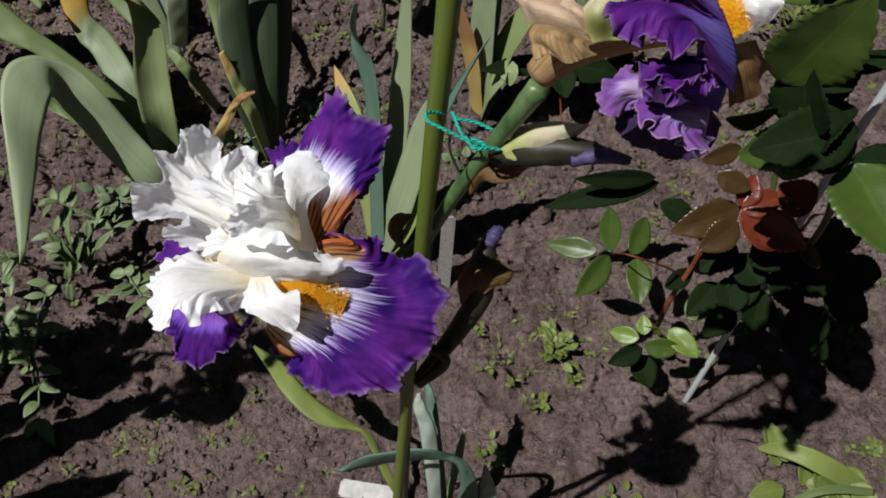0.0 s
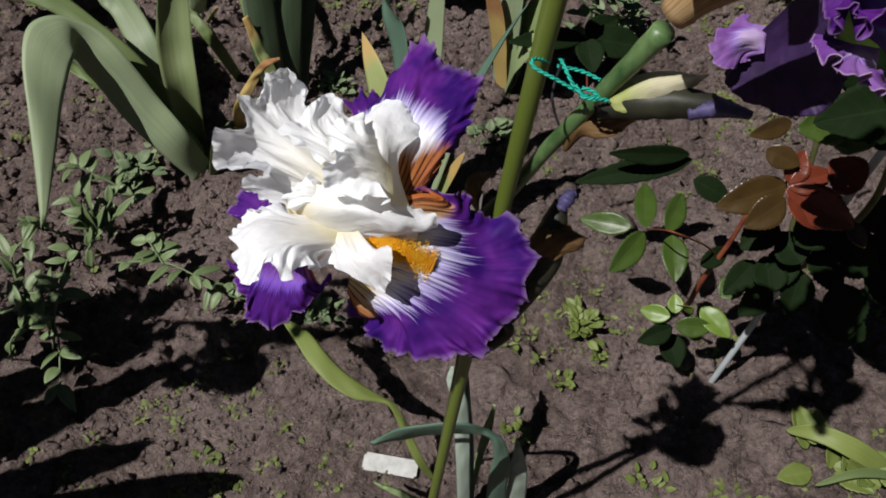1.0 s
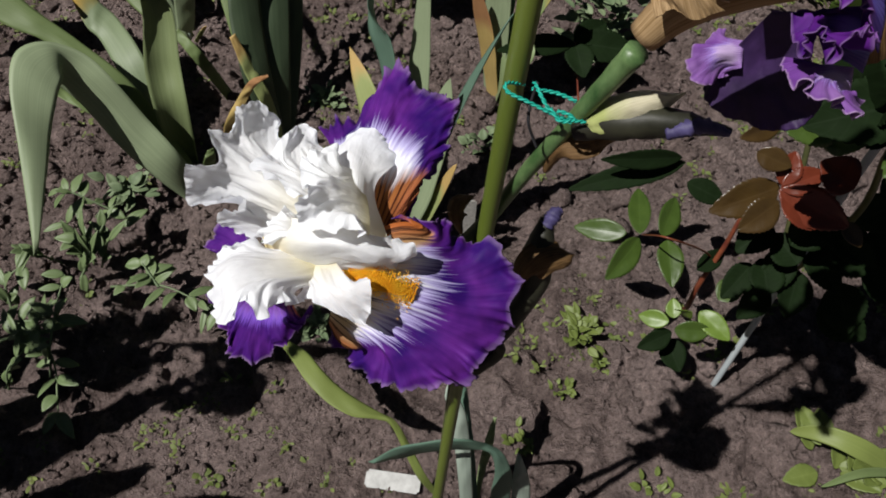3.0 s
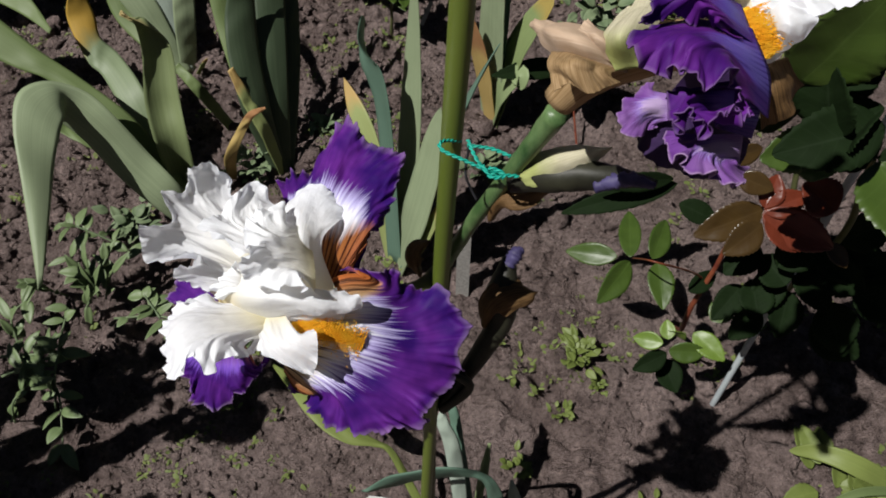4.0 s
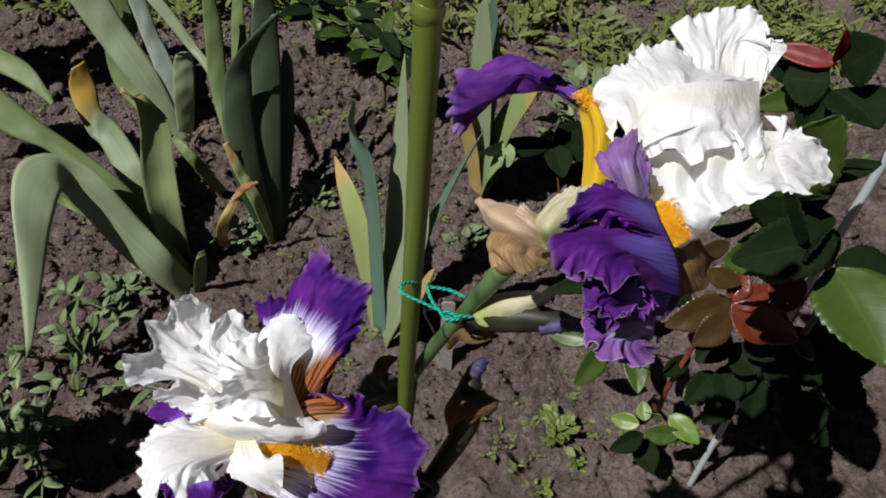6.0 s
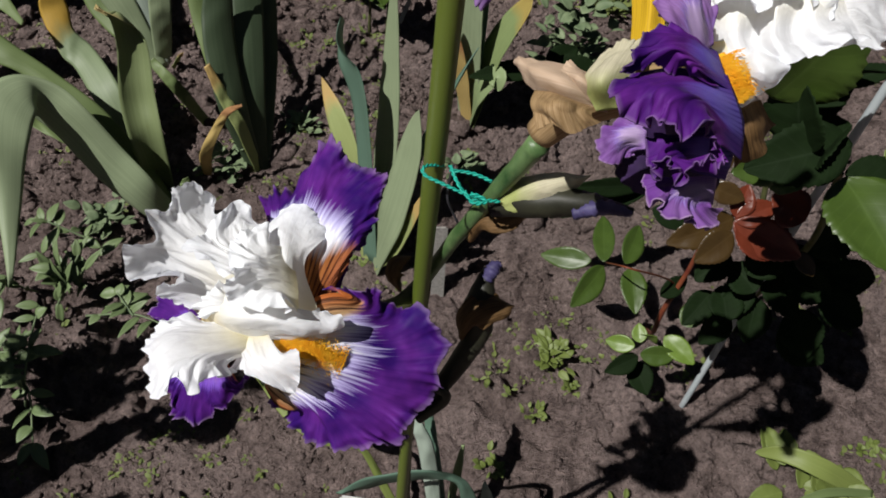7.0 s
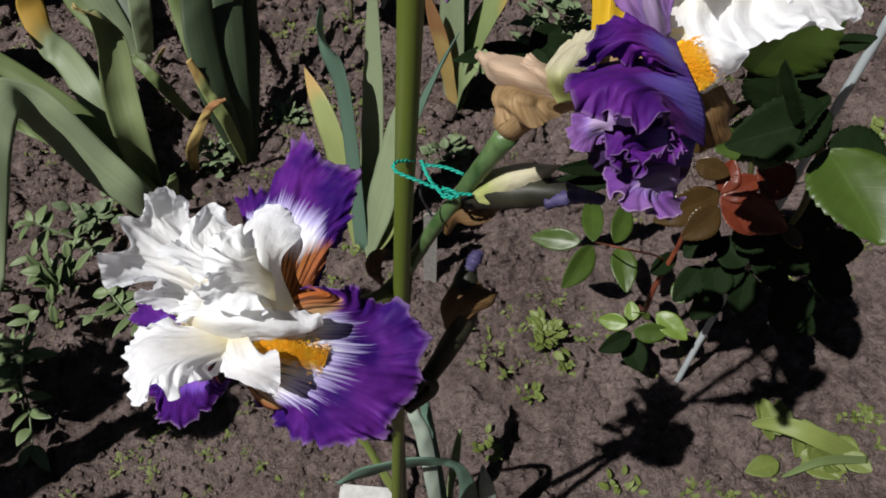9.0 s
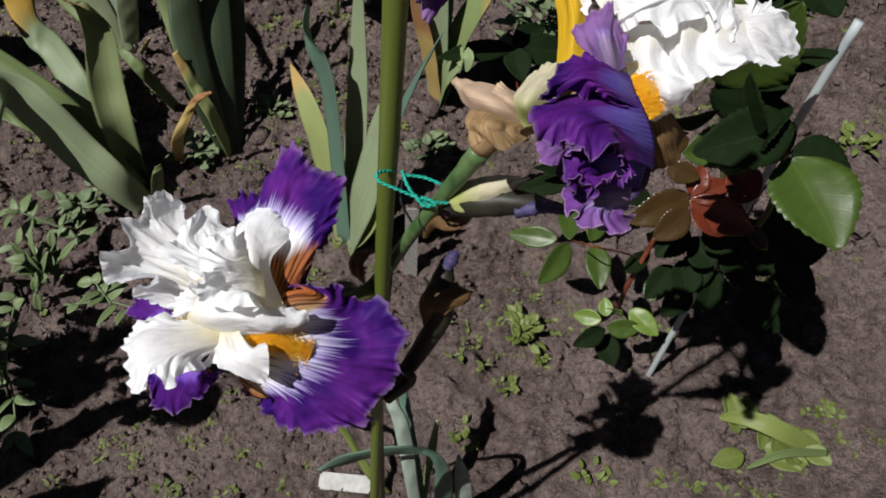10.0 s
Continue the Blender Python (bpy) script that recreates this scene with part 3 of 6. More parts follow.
def slab(name, centre, size, turn, mat, label, category):
    """A thin tag with rounded corners."""
    w, h, t = size
    bm = bmesh.new()
    bmesh.ops.create_cube(bm, size=1)
    bmesh.ops.scale(bm, vec=(w, h, t), verts=bm.verts)
    bmesh.ops.bevel(bm, geom=[e for e in bm.edges if abs((e.verts[0].co - e.verts[1].co).z) > t * 0.5], offset=min(w, h) * 0.12, segments=2, affect="EDGES")
    me = bpy.data.meshes.new(name)
    bm.to_mesh(me)
    bm.free()
    me.materials.append(mat)
    ob = new(name, me)
    ob.matrix_world = pose(*centre, *turn)
    return tagged(ob, label, category)


slab("plant_label", (-0.034, 0.462, soil_at(-0.034, 0.462) + 0.012), (0.060, 0.019, 0.0016), (14, -6, -6), TAG_WHITE, "white plastic plant label lying on the soil", "plant label")
slab("wooden_marker", (0.028, 0.765, 0.045), (0.017, 0.15, 0.003), (84, 0, 4), TAG_GREY, "weathered grey wooden plant marker stuck in soil", "plant label")

# ---- the flowering iris ----


def iris_plant():
    root = thing("bearded_iris", (0.03, 0.41, 0), "tall bearded iris with white standards and purple falls, tied up", "iris")
    join = (0.021, 0.353, 0.567)
    tube("stem", [(0.012, 0.40, -0.03), (0.015, 0.347, 0.425), (0.018, 0.346, 0.518), join], [0.0040, 0.0038, 0.0036, 0.0032], DARK_STEM, root, lump=0.06)
    # bud stem, coloured for the shadow around it
    tube("bud_stem", [(0.018, 0.345, 0.499), (0.035, 0.341, 0.488), (0.022, 0.339, 0.466)], [0.0026, 0.0024, 0.0028], SHADED_BUD, root, lump=0.06)
    tube("side_stem", [join, (0.031, 0.340, 0.609), (0.044, 0.331, 0.648), (0.054, 0.325, 0.676)], [0.0028, 0.0028, 0.0029, 0.0038], STEM, root, lump=0.12, seed=4)

    # the open flower beside the stake
    core = tube("flower", [join, (0.010, 0.334, 0.571), (-0.010, 0.317, 0.586), (-0.021, 0.307, 0.597)], [0.0035, 0.005, 0.006, 0.003], DARK_STEM, root, "white and purple ruffled open iris flower")
    sheet("fall", [
        [(-0.0278, 0.3079, 0.6113), (-0.0210, 0.3060, 0.6072), (-0.0141, 0.3079, 0.6061)],
        [(-0.0367, 0.3367, 0.6162), (-0.0244, 0.3311, 0.6245), (-0.0118, 0.3268, 0.6261), (-0.0048, 0.3247, 0.6218), (-0.0073, 0.3199, 0.6130)],
        [(-0.0462, 0.3588, 0.6070), (-0.0399, 0.3566, 0.6116), (-0.0290, 0.3558, 0.6160), (-0.0277, 0.3623, 0.6224), (-0.0232, 0.3603, 0.6259), (-0.0198, 0.3681, 0.6307), (-0.0136, 0.3647, 0.6331), (-0.0090, 0.3576, 0.6300), (-0.0020, 0.3531, 0.6315), (0.0047, 0.3522, 0.6307), (0.0039, 0.3410, 0.6283), (0.0025, 0.3327, 0.6243), (-0.0025, 0.3278, 0.6178), (-0.0085, 0.3204, 0.6108), (-0.0130, 0.3109, 0.6046)]], FALL_BROWN, core, **dict(ruffle=0.0016, wave=0.006, seed=2, jag=0.0020, ns=220, nr=50, label='purple fall with striped brown haft'))
    sheet("fall", [
        [(-0.0302, 0.3045, 0.6010), (-0.0302, 0.2920, 0.5988), (-0.0329, 0.2879, 0.5828)],
        [(-0.0143, 0.3078, 0.6136), (-0.0084, 0.3026, 0.6056), (-0.0118, 0.2923, 0.6001), (-0.0184, 0.2868, 0.5907), (-0.0300, 0.2869, 0.5743)],
        [(-0.0045, 0.3100, 0.6127), (0.0077, 0.3089, 0.5990), (0.0128, 0.2976, 0.5926), (0.0066, 0.2836, 0.5867), (-0.0088, 0.2796, 0.5812), (-0.0262, 0.2874, 0.5696)],
        [(-0.0139, 0.3107, 0.6146), (-0.0032, 0.3127, 0.6123), (0.0056, 0.3167, 0.6078), (0.0077, 0.3170, 0.5978), (0.0182, 0.3163, 0.5972), (0.0249, 0.3125, 0.5992), (0.0314, 0.3064, 0.5905), (0.0291, 0.2970, 0.5882), (0.0302, 0.2948, 0.5788), (0.0237, 0.2853, 0.5778), (0.0186, 0.2773, 0.5791), (0.0186, 0.2758, 0.5702), (0.0084, 0.2724, 0.5740), (-0.0031, 0.2729, 0.5682), (-0.0169, 0.2777, 0.5657), (-0.0287, 0.2900, 0.5615), (-0.0358, 0.2984, 0.5631)]], FALL, core, **dict(ruffle=0.0020, wave=0.0075, seed=1, ns=220, nr=56, jag=0.0014, label='purple fall with white blaze and striped brown haft'))
    sheet("fall", [
        [(-0.0498, 0.2975, 0.5880), (-0.0552, 0.2997, 0.5872), (-0.0614, 0.3004, 0.5853)],
        [(-0.0430, 0.2905, 0.5824), (-0.0513, 0.2875, 0.5800), (-0.0643, 0.2905, 0.5749), (-0.0735, 0.2971, 0.5776)],
        [(-0.0410, 0.2957, 0.5814), (-0.0413, 0.2879, 0.5803), (-0.0482, 0.2863, 0.5728), (-0.0531, 0.2826, 0.5711), (-0.0597, 0.2829, 0.5612), (-0.0643, 0.2826, 0.5636), (-0.0713, 0.2865, 0.5604), (-0.0704, 0.2890, 0.5687), (-0.0777, 0.2970, 0.5700), (-0.0810, 0.3018, 0.5738)]], FALL_SIDE, core, **dict(ruffle=0.0022, wave=0.0075, seed=3, jag=0.0012))
    sheet("fall", [
        [(-0.0579, 0.2991, 0.5970), (-0.0546, 0.3024, 0.5995)],
        [(-0.0723, 0.3084, 0.5917), (-0.0811, 0.3131, 0.5878), (-0.0766, 0.3166, 0.5930), (-0.0710, 0.3176, 0.5964), (-0.0607, 0.3064, 0.6002)]], FALL_SIDE, core, **dict(ruffle=0.0010, wave=0.007, seed=3.6, jag=0.0008))
    sheet("standard", [
        [(-0.0389, 0.3014, 0.6063), (-0.0349, 0.3061, 0.6100), (-0.0350, 0.3134, 0.6157)],
        [(-0.0487, 0.3110, 0.5986), (-0.0600, 0.3161, 0.6027), (-0.0663, 0.3147, 0.6170), (-0.0642, 0.3159, 0.6269), (-0.0627, 0.3267, 0.6264), (-0.0564, 0.3298, 0.6212), (-0.0485, 0.3282, 0.6212)],
        [(-0.0546, 0.3044, 0.6036), (-0.0643, 0.3065, 0.6054), (-0.0715, 0.3070, 0.6109), (-0.0614, 0.3106, 0.6188), (-0.0777, 0.3069, 0.6160), (-0.0786, 0.3086, 0.6250), (-0.0772, 0.3106, 0.6342), (-0.0717, 0.3108, 0.6317), (-0.0687, 0.3153, 0.6302), (-0.0721, 0.3213, 0.6375), (-0.0665, 0.3260, 0.6323), (-0.0634, 0.3288, 0.6421), (-0.0558, 0.3322, 0.6396), (-0.0543, 0.3303, 0.6292), (-0.0479, 0.3279, 0.6298)]], WHITE_PETAL, core, **dict(ruffle=0.0012, wave=0.008, seed=4.3, ns=220, nr=56))
    sheet("standard", [
        [(-0.0341, 0.2991, 0.6274), (-0.0301, 0.3070, 0.6284), (-0.0298, 0.3168, 0.6285)],
        [(-0.0386, 0.2989, 0.6336), (-0.0455, 0.3092, 0.6341), (-0.0423, 0.3195, 0.6320), (-0.0362, 0.3234, 0.6287)],
        [(-0.0412, 0.2975, 0.6337), (-0.0478, 0.3025, 0.6365), (-0.0556, 0.3053, 0.6388), (-0.0515, 0.3125, 0.6368), (-0.0488, 0.3217, 0.6364), (-0.0469, 0.3344, 0.6298), (-0.0432, 0.3344, 0.6286), (-0.0380, 0.3288, 0.6279), (-0.0315, 0.3227, 0.6281)]], WHITE_PETAL, core, **dict(ruffle=0.0012, wave=0.010, seed=14.1, ns=200, nr=50))
    sheet("standard", [
        [(-0.0302, 0.2937, 0.6129), (-0.0213, 0.2939, 0.6142), (-0.0127, 0.3009, 0.6107)],
        [(-0.0326, 0.3110, 0.6239), (-0.0244, 0.3061, 0.6290), (-0.0188, 0.3129, 0.6240)],
        [(-0.0346, 0.3248, 0.6272), (-0.0249, 0.3208, 0.6316), (-0.0144, 0.3220, 0.6262)],
        [(-0.0368, 0.3287, 0.6227), (-0.0330, 0.3324, 0.6243), (-0.0267, 0.3341, 0.6294), (-0.0198, 0.3331, 0.6286), (-0.0138, 0.3308, 0.6242), (-0.0123, 0.3302, 0.6185)]], WHITE_PETAL, core, **dict(ruffle=0.0008, wave=0.012, seed=25.2, bulge=0.0012))
    sheet("standard", [
        [(-0.0185, 0.2959, 0.6196), (-0.0200, 0.3051, 0.6256), (-0.0244, 0.3166, 0.6283)],
        [(-0.0214, 0.2940, 0.6308), (-0.0292, 0.2961, 0.6339), (-0.0304, 0.2993, 0.6415), (-0.0289, 0.3115, 0.6358)],
        [(-0.0206, 0.2901, 0.6277), (-0.0264, 0.2881, 0.6351), (-0.0356, 0.2886, 0.6305), (-0.0385, 0.2906, 0.6385), (-0.0353, 0.2925, 0.6438), (-0.0391, 0.3006, 0.6426), (-0.0391, 0.3114, 0.6396), (-0.0339, 0.3194, 0.6357), (-0.0299, 0.3179, 0.6319)]], WHITE_PETAL, core, **dict(ruffle=0.0016, wave=0.009, seed=15.2, crinkle=0.0010, ns=200, nr=56))
    sheet("standard", [
        [(-0.0397, 0.2964, 0.6100), (-0.0354, 0.2924, 0.6093), (-0.0331, 0.2884, 0.6061)],
        [(-0.0496, 0.2952, 0.6142), (-0.0575, 0.2841, 0.6182), (-0.0531, 0.2748, 0.6211), (-0.0454, 0.2759, 0.6205), (-0.0384, 0.2803, 0.6125)],
        [(-0.0541, 0.2973, 0.6159), (-0.0597, 0.2920, 0.6181), (-0.0668, 0.2923, 0.6133), (-0.0685, 0.2844, 0.6109), (-0.0642, 0.2788, 0.6128), (-0.0648, 0.2738, 0.6114), (-0.0587, 0.2645, 0.6142), (-0.0534, 0.2659, 0.6178), (-0.0509, 0.2690, 0.6228), (-0.0476, 0.2648, 0.6182), (-0.0439, 0.2646, 0.6192), (-0.0424, 0.2716, 0.6171), (-0.0385, 0.2756, 0.6114), (-0.0350, 0.2793, 0.6092)]], WHITE_PETAL, core, **dict(ruffle=0.0016, wave=0.010, seed=6.6, ns=220, nr=56))
    sheet("standard", [
        [(-0.0432, 0.2942, 0.6057), (-0.0377, 0.2949, 0.6087), (-0.0303, 0.2943, 0.6107)],
        [(-0.0386, 0.2848, 0.6084), (-0.0281, 0.2801, 0.6123), (-0.0233, 0.2850, 0.6123)],
        [(-0.0424, 0.2802, 0.6048), (-0.0352, 0.2805, 0.6075), (-0.0260, 0.2766, 0.6057), (-0.0184, 0.2766, 0.6018), (-0.0168, 0.2822, 0.6100), (-0.0203, 0.2888, 0.6102)]], WHITE_PETAL, core, **dict(ruffle=0.0010, wave=0.010, seed=7.4))
    sheet("style_arm", [
        [(-0.0544, 0.3008, 0.6135), (-0.0527, 0.2970, 0.6080)],
        [(-0.0443, 0.3009, 0.6212), (-0.0399, 0.2915, 0.6214), (-0.0394, 0.2936, 0.6065)],
        [(-0.0305, 0.2977, 0.6236), (-0.0284, 0.2896, 0.6236), (-0.0286, 0.2943, 0.6069)],
        [(-0.0165, 0.2969, 0.6204), (-0.0166, 0.2911, 0.6183), (-0.0196, 0.2949, 0.6060)],
        [(-0.0128, 0.2993, 0.6171), (-0.0077, 0.2987, 0.6153), (-0.0044, 0.2974, 0.6130), (-0.0108, 0.2967, 0.6087), (-0.0187, 0.2959, 0.6043)]], CREAM_PETAL, core, **dict(ruffle=0.0012, wave=0.008, seed=8, crinkle=0.0008, label='white style arm with a crest'))
    sheet("style_arm", [
        [(-0.0377, 0.2966, 0.6152), (-0.0402, 0.3019, 0.6194)],
        [(-0.0443, 0.2955, 0.6194), (-0.0469, 0.2971, 0.6233), (-0.0457, 0.3035, 0.6207)],
        [(-0.0495, 0.2940, 0.6157), (-0.0541, 0.2968, 0.6155), (-0.0533, 0.2986, 0.6194), (-0.0500, 0.3024, 0.6199), (-0.0439, 0.3074, 0.6187)]], CREAM_PETAL, core, **dict(ruffle=0.0016, wave=0.006, seed=18, crinkle=0.0010))
    tube("beard_ridge", [(-0.0277, 0.2945, 0.6045), (-0.0165, 0.2926, 0.6035), (-0.0053, 0.2931, 0.5975)], [0.0020, 0.0036, 0.0010], BEARD, core, lump=0.2)
    hairs("beard", [(-0.0255, 0.2921, 0.6071), (-0.0154, 0.2904, 0.6063), (-0.0035, 0.2920, 0.5979)], 0.0042, 3000, 0.0014, BEARD, core, "orange beard", seed=1)

    # the wilting flower above, in its papery spathe
    tube_b = tube("flower", [(0.052, 0.316, 0.687), (0.059, 0.316, 0.697), (0.070, 0.316, 0.704), (0.084, 0.317, 0.707), (0.097, 0.317, 0.710)], [0.0046, 0.0062, 0.0070, 0.0060, 0.003], OCHRE_SPATHE, root, "white iris flower with drooping purple falls", sides=14)
    sheet("spathe", [
        [(0.0661, 0.3048, 0.7058), (0.0643, 0.3106, 0.7086)],
        [(0.0557, 0.3049, 0.7076), (0.0540, 0.3045, 0.7142), (0.0560, 0.3137, 0.7118)],
        [(0.0472, 0.3117, 0.7061), (0.0465, 0.3110, 0.7124), (0.0487, 0.3179, 0.7106)],
        [(0.0439, 0.3193, 0.7065), (0.0429, 0.3207, 0.7080), (0.0447, 0.3211, 0.7083)]], TAN, tube_b, **dict(ruffle=0.0008, wave=0.006, seed=11, crinkle=0.0007, bulge=0.001, ns=90, nr=36, label='dry tan papery spathe'))
    sheet("spathe", [
        [(0.0669, 0.3051, 0.7074), (0.0665, 0.3120, 0.7098)],
        [(0.0599, 0.3034, 0.7101), (0.0584, 0.3044, 0.7154), (0.0603, 0.3121, 0.7116)],
        [(0.0523, 0.3080, 0.7121), (0.0537, 0.3115, 0.7140), (0.0556, 0.3143, 0.7138)]], TAN, tube_b, **dict(ruffle=0.0008, wave=0.006, seed=12, crinkle=0.0007, bulge=0.001, ns=90, nr=36))
    sheet("spathe", [
        [(0.0474, 0.3075, 0.7090), (0.0539, 0.3057, 0.7098), (0.0643, 0.3044, 0.7067)],
        [(0.0463, 0.3014, 0.7088), (0.0518, 0.2968, 0.7138), (0.0607, 0.2994, 0.7091)],
        [(0.0475, 0.2960, 0.7062), (0.0508, 0.2951, 0.7094), (0.0548, 0.2948, 0.7076), (0.0593, 0.2964, 0.7076), (0.0631, 0.2999, 0.7066)]], OCHRE_SPATHE, tube_b, **dict(ruffle=0.0005, wave=0.005, seed=13, crinkle=0.0008, bulge=0.0012, ns=90, nr=36))
    sheet("spathe", [
        [(0.0695, 0.3006, 0.7113), (0.0624, 0.3018, 0.7085)],
        [(0.0701, 0.3072, 0.7161), (0.0617, 0.3004, 0.7197), (0.0586, 0.3063, 0.7144)],
        [(0.0755, 0.3187, 0.7187), (0.0701, 0.3161, 0.7192), (0.0650, 0.3156, 0.7161)]], PALE_SPATHE, tube_b, **dict(ruffle=0.0006, wave=0.006, seed=14, crinkle=0.0005, ns=90, nr=36, label='pale green papery spathe'))
    sheet("fall", [
        [(0.0728, 0.3250, 0.7110), (0.0762, 0.3229, 0.7144), (0.0807, 0.3259, 0.7144)],
        [(0.0735, 0.3391, 0.7161), (0.0764, 0.3349, 0.7218), (0.0817, 0.3413, 0.7194)],
        [(0.0719, 0.3574, 0.7171), (0.0750, 0.3507, 0.7231), (0.0798, 0.3530, 0.7182)],
        [(0.0699, 0.3652, 0.7136), (0.0679, 0.3587, 0.7213), (0.0685, 0.3676, 0.7187)],
        [(0.0570, 0.3761, 0.7079), (0.0561, 0.3724, 0.7183), (0.0571, 0.3837, 0.7166)],
        [(0.0471, 0.3847, 0.6957), (0.0449, 0.3796, 0.7090), (0.0456, 0.3917, 0.7094)],
        [(0.0360, 0.3900, 0.6776), (0.0321, 0.3889, 0.6823), (0.0304, 0.3901, 0.6891), (0.0292, 0.3946, 0.6934), (0.0329, 0.3937, 0.6980), (0.0355, 0.3946, 0.7015), (0.0422, 0.3887, 0.7039)]], FALL_YELLOW, tube_b, **dict(ruffle=0.0024, wave=0.009, seed=16, jag=0.001, crinkle=0.0010, bulge=0.0022, ns=110, nr=70, label='curled purple fall with yellow haft'))
    # rear fall, out of sight, added for the shadow it casts behind
    sheet("fall", [
        [(0.0984, 0.3505, 0.7095), (0.1218, 0.3564, 0.7116)],
        [(0.0975, 0.3782, 0.7015), (0.1148, 0.3791, 0.7060), (0.1343, 0.3856, 0.7032)],
        [(0.0969, 0.3953, 0.6902), (0.1055, 0.4146, 0.6904), (0.1258, 0.4250, 0.6900), (0.1400, 0.4197, 0.6913), (0.1423, 0.3956, 0.6930)]], FALL_DEEP, tube_b, **dict(ruffle=0.0012, wave=0.009, seed=44, ns=110, nr=34))
    sheet("standard", [
        [(0.1042, 0.3618, 0.7174), (0.1152, 0.3597, 0.7178), (0.1290, 0.3632, 0.7165)],
        [(0.1086, 0.3731, 0.7212), (0.1152, 0.3806, 0.7254), (0.1264, 0.3890, 0.7233), (0.1338, 0.3794, 0.7236)],
        [(0.1112, 0.3778, 0.7187), (0.1051, 0.3821, 0.7258), (0.1020, 0.3869, 0.7305), (0.1057, 0.3903, 0.7309), (0.1136, 0.3968, 0.7299), (0.1188, 0.3977, 0.7319), (0.1268, 0.4018, 0.7301), (0.1330, 0.4016, 0.7297), (0.1363, 0.3938, 0.7276), (0.1340, 0.3879, 0.7276), (0.1407, 0.3926, 0.7249), (0.1425, 0.3888, 0.7239), (0.1365, 0.3797, 0.7223), (0.1314, 0.3719, 0.7193)]], WHITE_PLAIN, tube_b, **dict(ruffle=0.0012, wave=0.010, seed=18, ns=200, nr=48, label='broad white ruffled standard'))
    sheet("standard", [
        [(0.0849, 0.3238, 0.7275), (0.0922, 0.3213, 0.7359), (0.1033, 0.3267, 0.7365)],
        [(0.0813, 0.3405, 0.7256), (0.0851, 0.3422, 0.7354), (0.0940, 0.3424, 0.7380), (0.1086, 0.3491, 0.7328)],
        [(0.0814, 0.3315, 0.7225), (0.0781, 0.3432, 0.7214), (0.0774, 0.3508, 0.7232), (0.0779, 0.3545, 0.7280), (0.0813, 0.3632, 0.7294), (0.0842, 0.3599, 0.7316), (0.0869, 0.3662, 0.7306), (0.0896, 0.3691, 0.7320), (0.0980, 0.3729, 0.7311), (0.1038, 0.3725, 0.7291), (0.1089, 0.3710, 0.7247), (0.1199, 0.3735, 0.7226), (0.1320, 0.3769, 0.7199)]], WHITE_PLAIN, tube_b, **dict(ruffle=0.0012, wave=0.009, seed=17.5, ns=200, nr=48, label='broad white ruffled standard'))
    sheet("standard", [
        [(0.0841, 0.3359, 0.7266), (0.0892, 0.3366, 0.7382), (0.0992, 0.3417, 0.7385), (0.1133, 0.3506, 0.7341), (0.1285, 0.3671, 0.7244)],
        [(0.0824, 0.3311, 0.7248), (0.0885, 0.3269, 0.7358), (0.0983, 0.3269, 0.7382), (0.1091, 0.3312, 0.7351), (0.1232, 0.3417, 0.7252)],
        [(0.0842, 0.3274, 0.7253), (0.0894, 0.3221, 0.7270), (0.0922, 0.3201, 0.7319), (0.0964, 0.3172, 0.7290), (0.1004, 0.3188, 0.7290), (0.1024, 0.3212, 0.7313), (0.1078, 0.3239, 0.7308), (0.1116, 0.3273, 0.7312), (0.1135, 0.3221, 0.7290), (0.1219, 0.3353, 0.7274)]], WHITE_PLAIN, tube_b, **dict(ruffle=0.0012, wave=0.010, seed=17, ns=200, nr=48, label='broad white ruffled standard'))
    sheet("standard", [
        [(0.0887, 0.3265, 0.7257), (0.0994, 0.3252, 0.7282), (0.1122, 0.3300, 0.7296), (0.1244, 0.3365, 0.7257)],
        [(0.0913, 0.3231, 0.7168), (0.0951, 0.3158, 0.7221), (0.1012, 0.3194, 0.7199), (0.1032, 0.3143, 0.7246), (0.1103, 0.3195, 0.7224), (0.1134, 0.3159, 0.7271), (0.1245, 0.3224, 0.7247)],
        [(0.0912, 0.3132, 0.7170), (0.0968, 0.3109, 0.7187), (0.1025, 0.3096, 0.7215), (0.1057, 0.3069, 0.7216), (0.1118, 0.3101, 0.7230), (0.1182, 0.3104, 0.7258), (0.1260, 0.3143, 0.7251)]], WHITE_PLAIN, tube_b, **dict(ruffle=0.0010, wave=0.012, seed=19, label='broad white ruffled standard'))
    sheet("standard", [
        [(0.1214, 0.3425, 0.7232), (0.1214, 0.3297, 0.7206), (0.1212, 0.3192, 0.7189)],
        [(0.1300, 0.3445, 0.7221), (0.1284, 0.3279, 0.7229), (0.1265, 0.3207, 0.7202)],
        [(0.1271, 0.3501, 0.7234), (0.1309, 0.3469, 0.7257), (0.1347, 0.3478, 0.7237), (0.1370, 0.3419, 0.7235), (0.1453, 0.3438, 0.7195), (0.1444, 0.3363, 0.7179), (0.1460, 0.3331, 0.7147), (0.1381, 0.3271, 0.7176), (0.1338, 0.3221, 0.7171), (0.1294, 0.3210, 0.7190)]], WHITE_PLAIN, tube_b, **dict(ruffle=0.0014, wave=0.009, seed=48, label='broad white ruffled standard'))
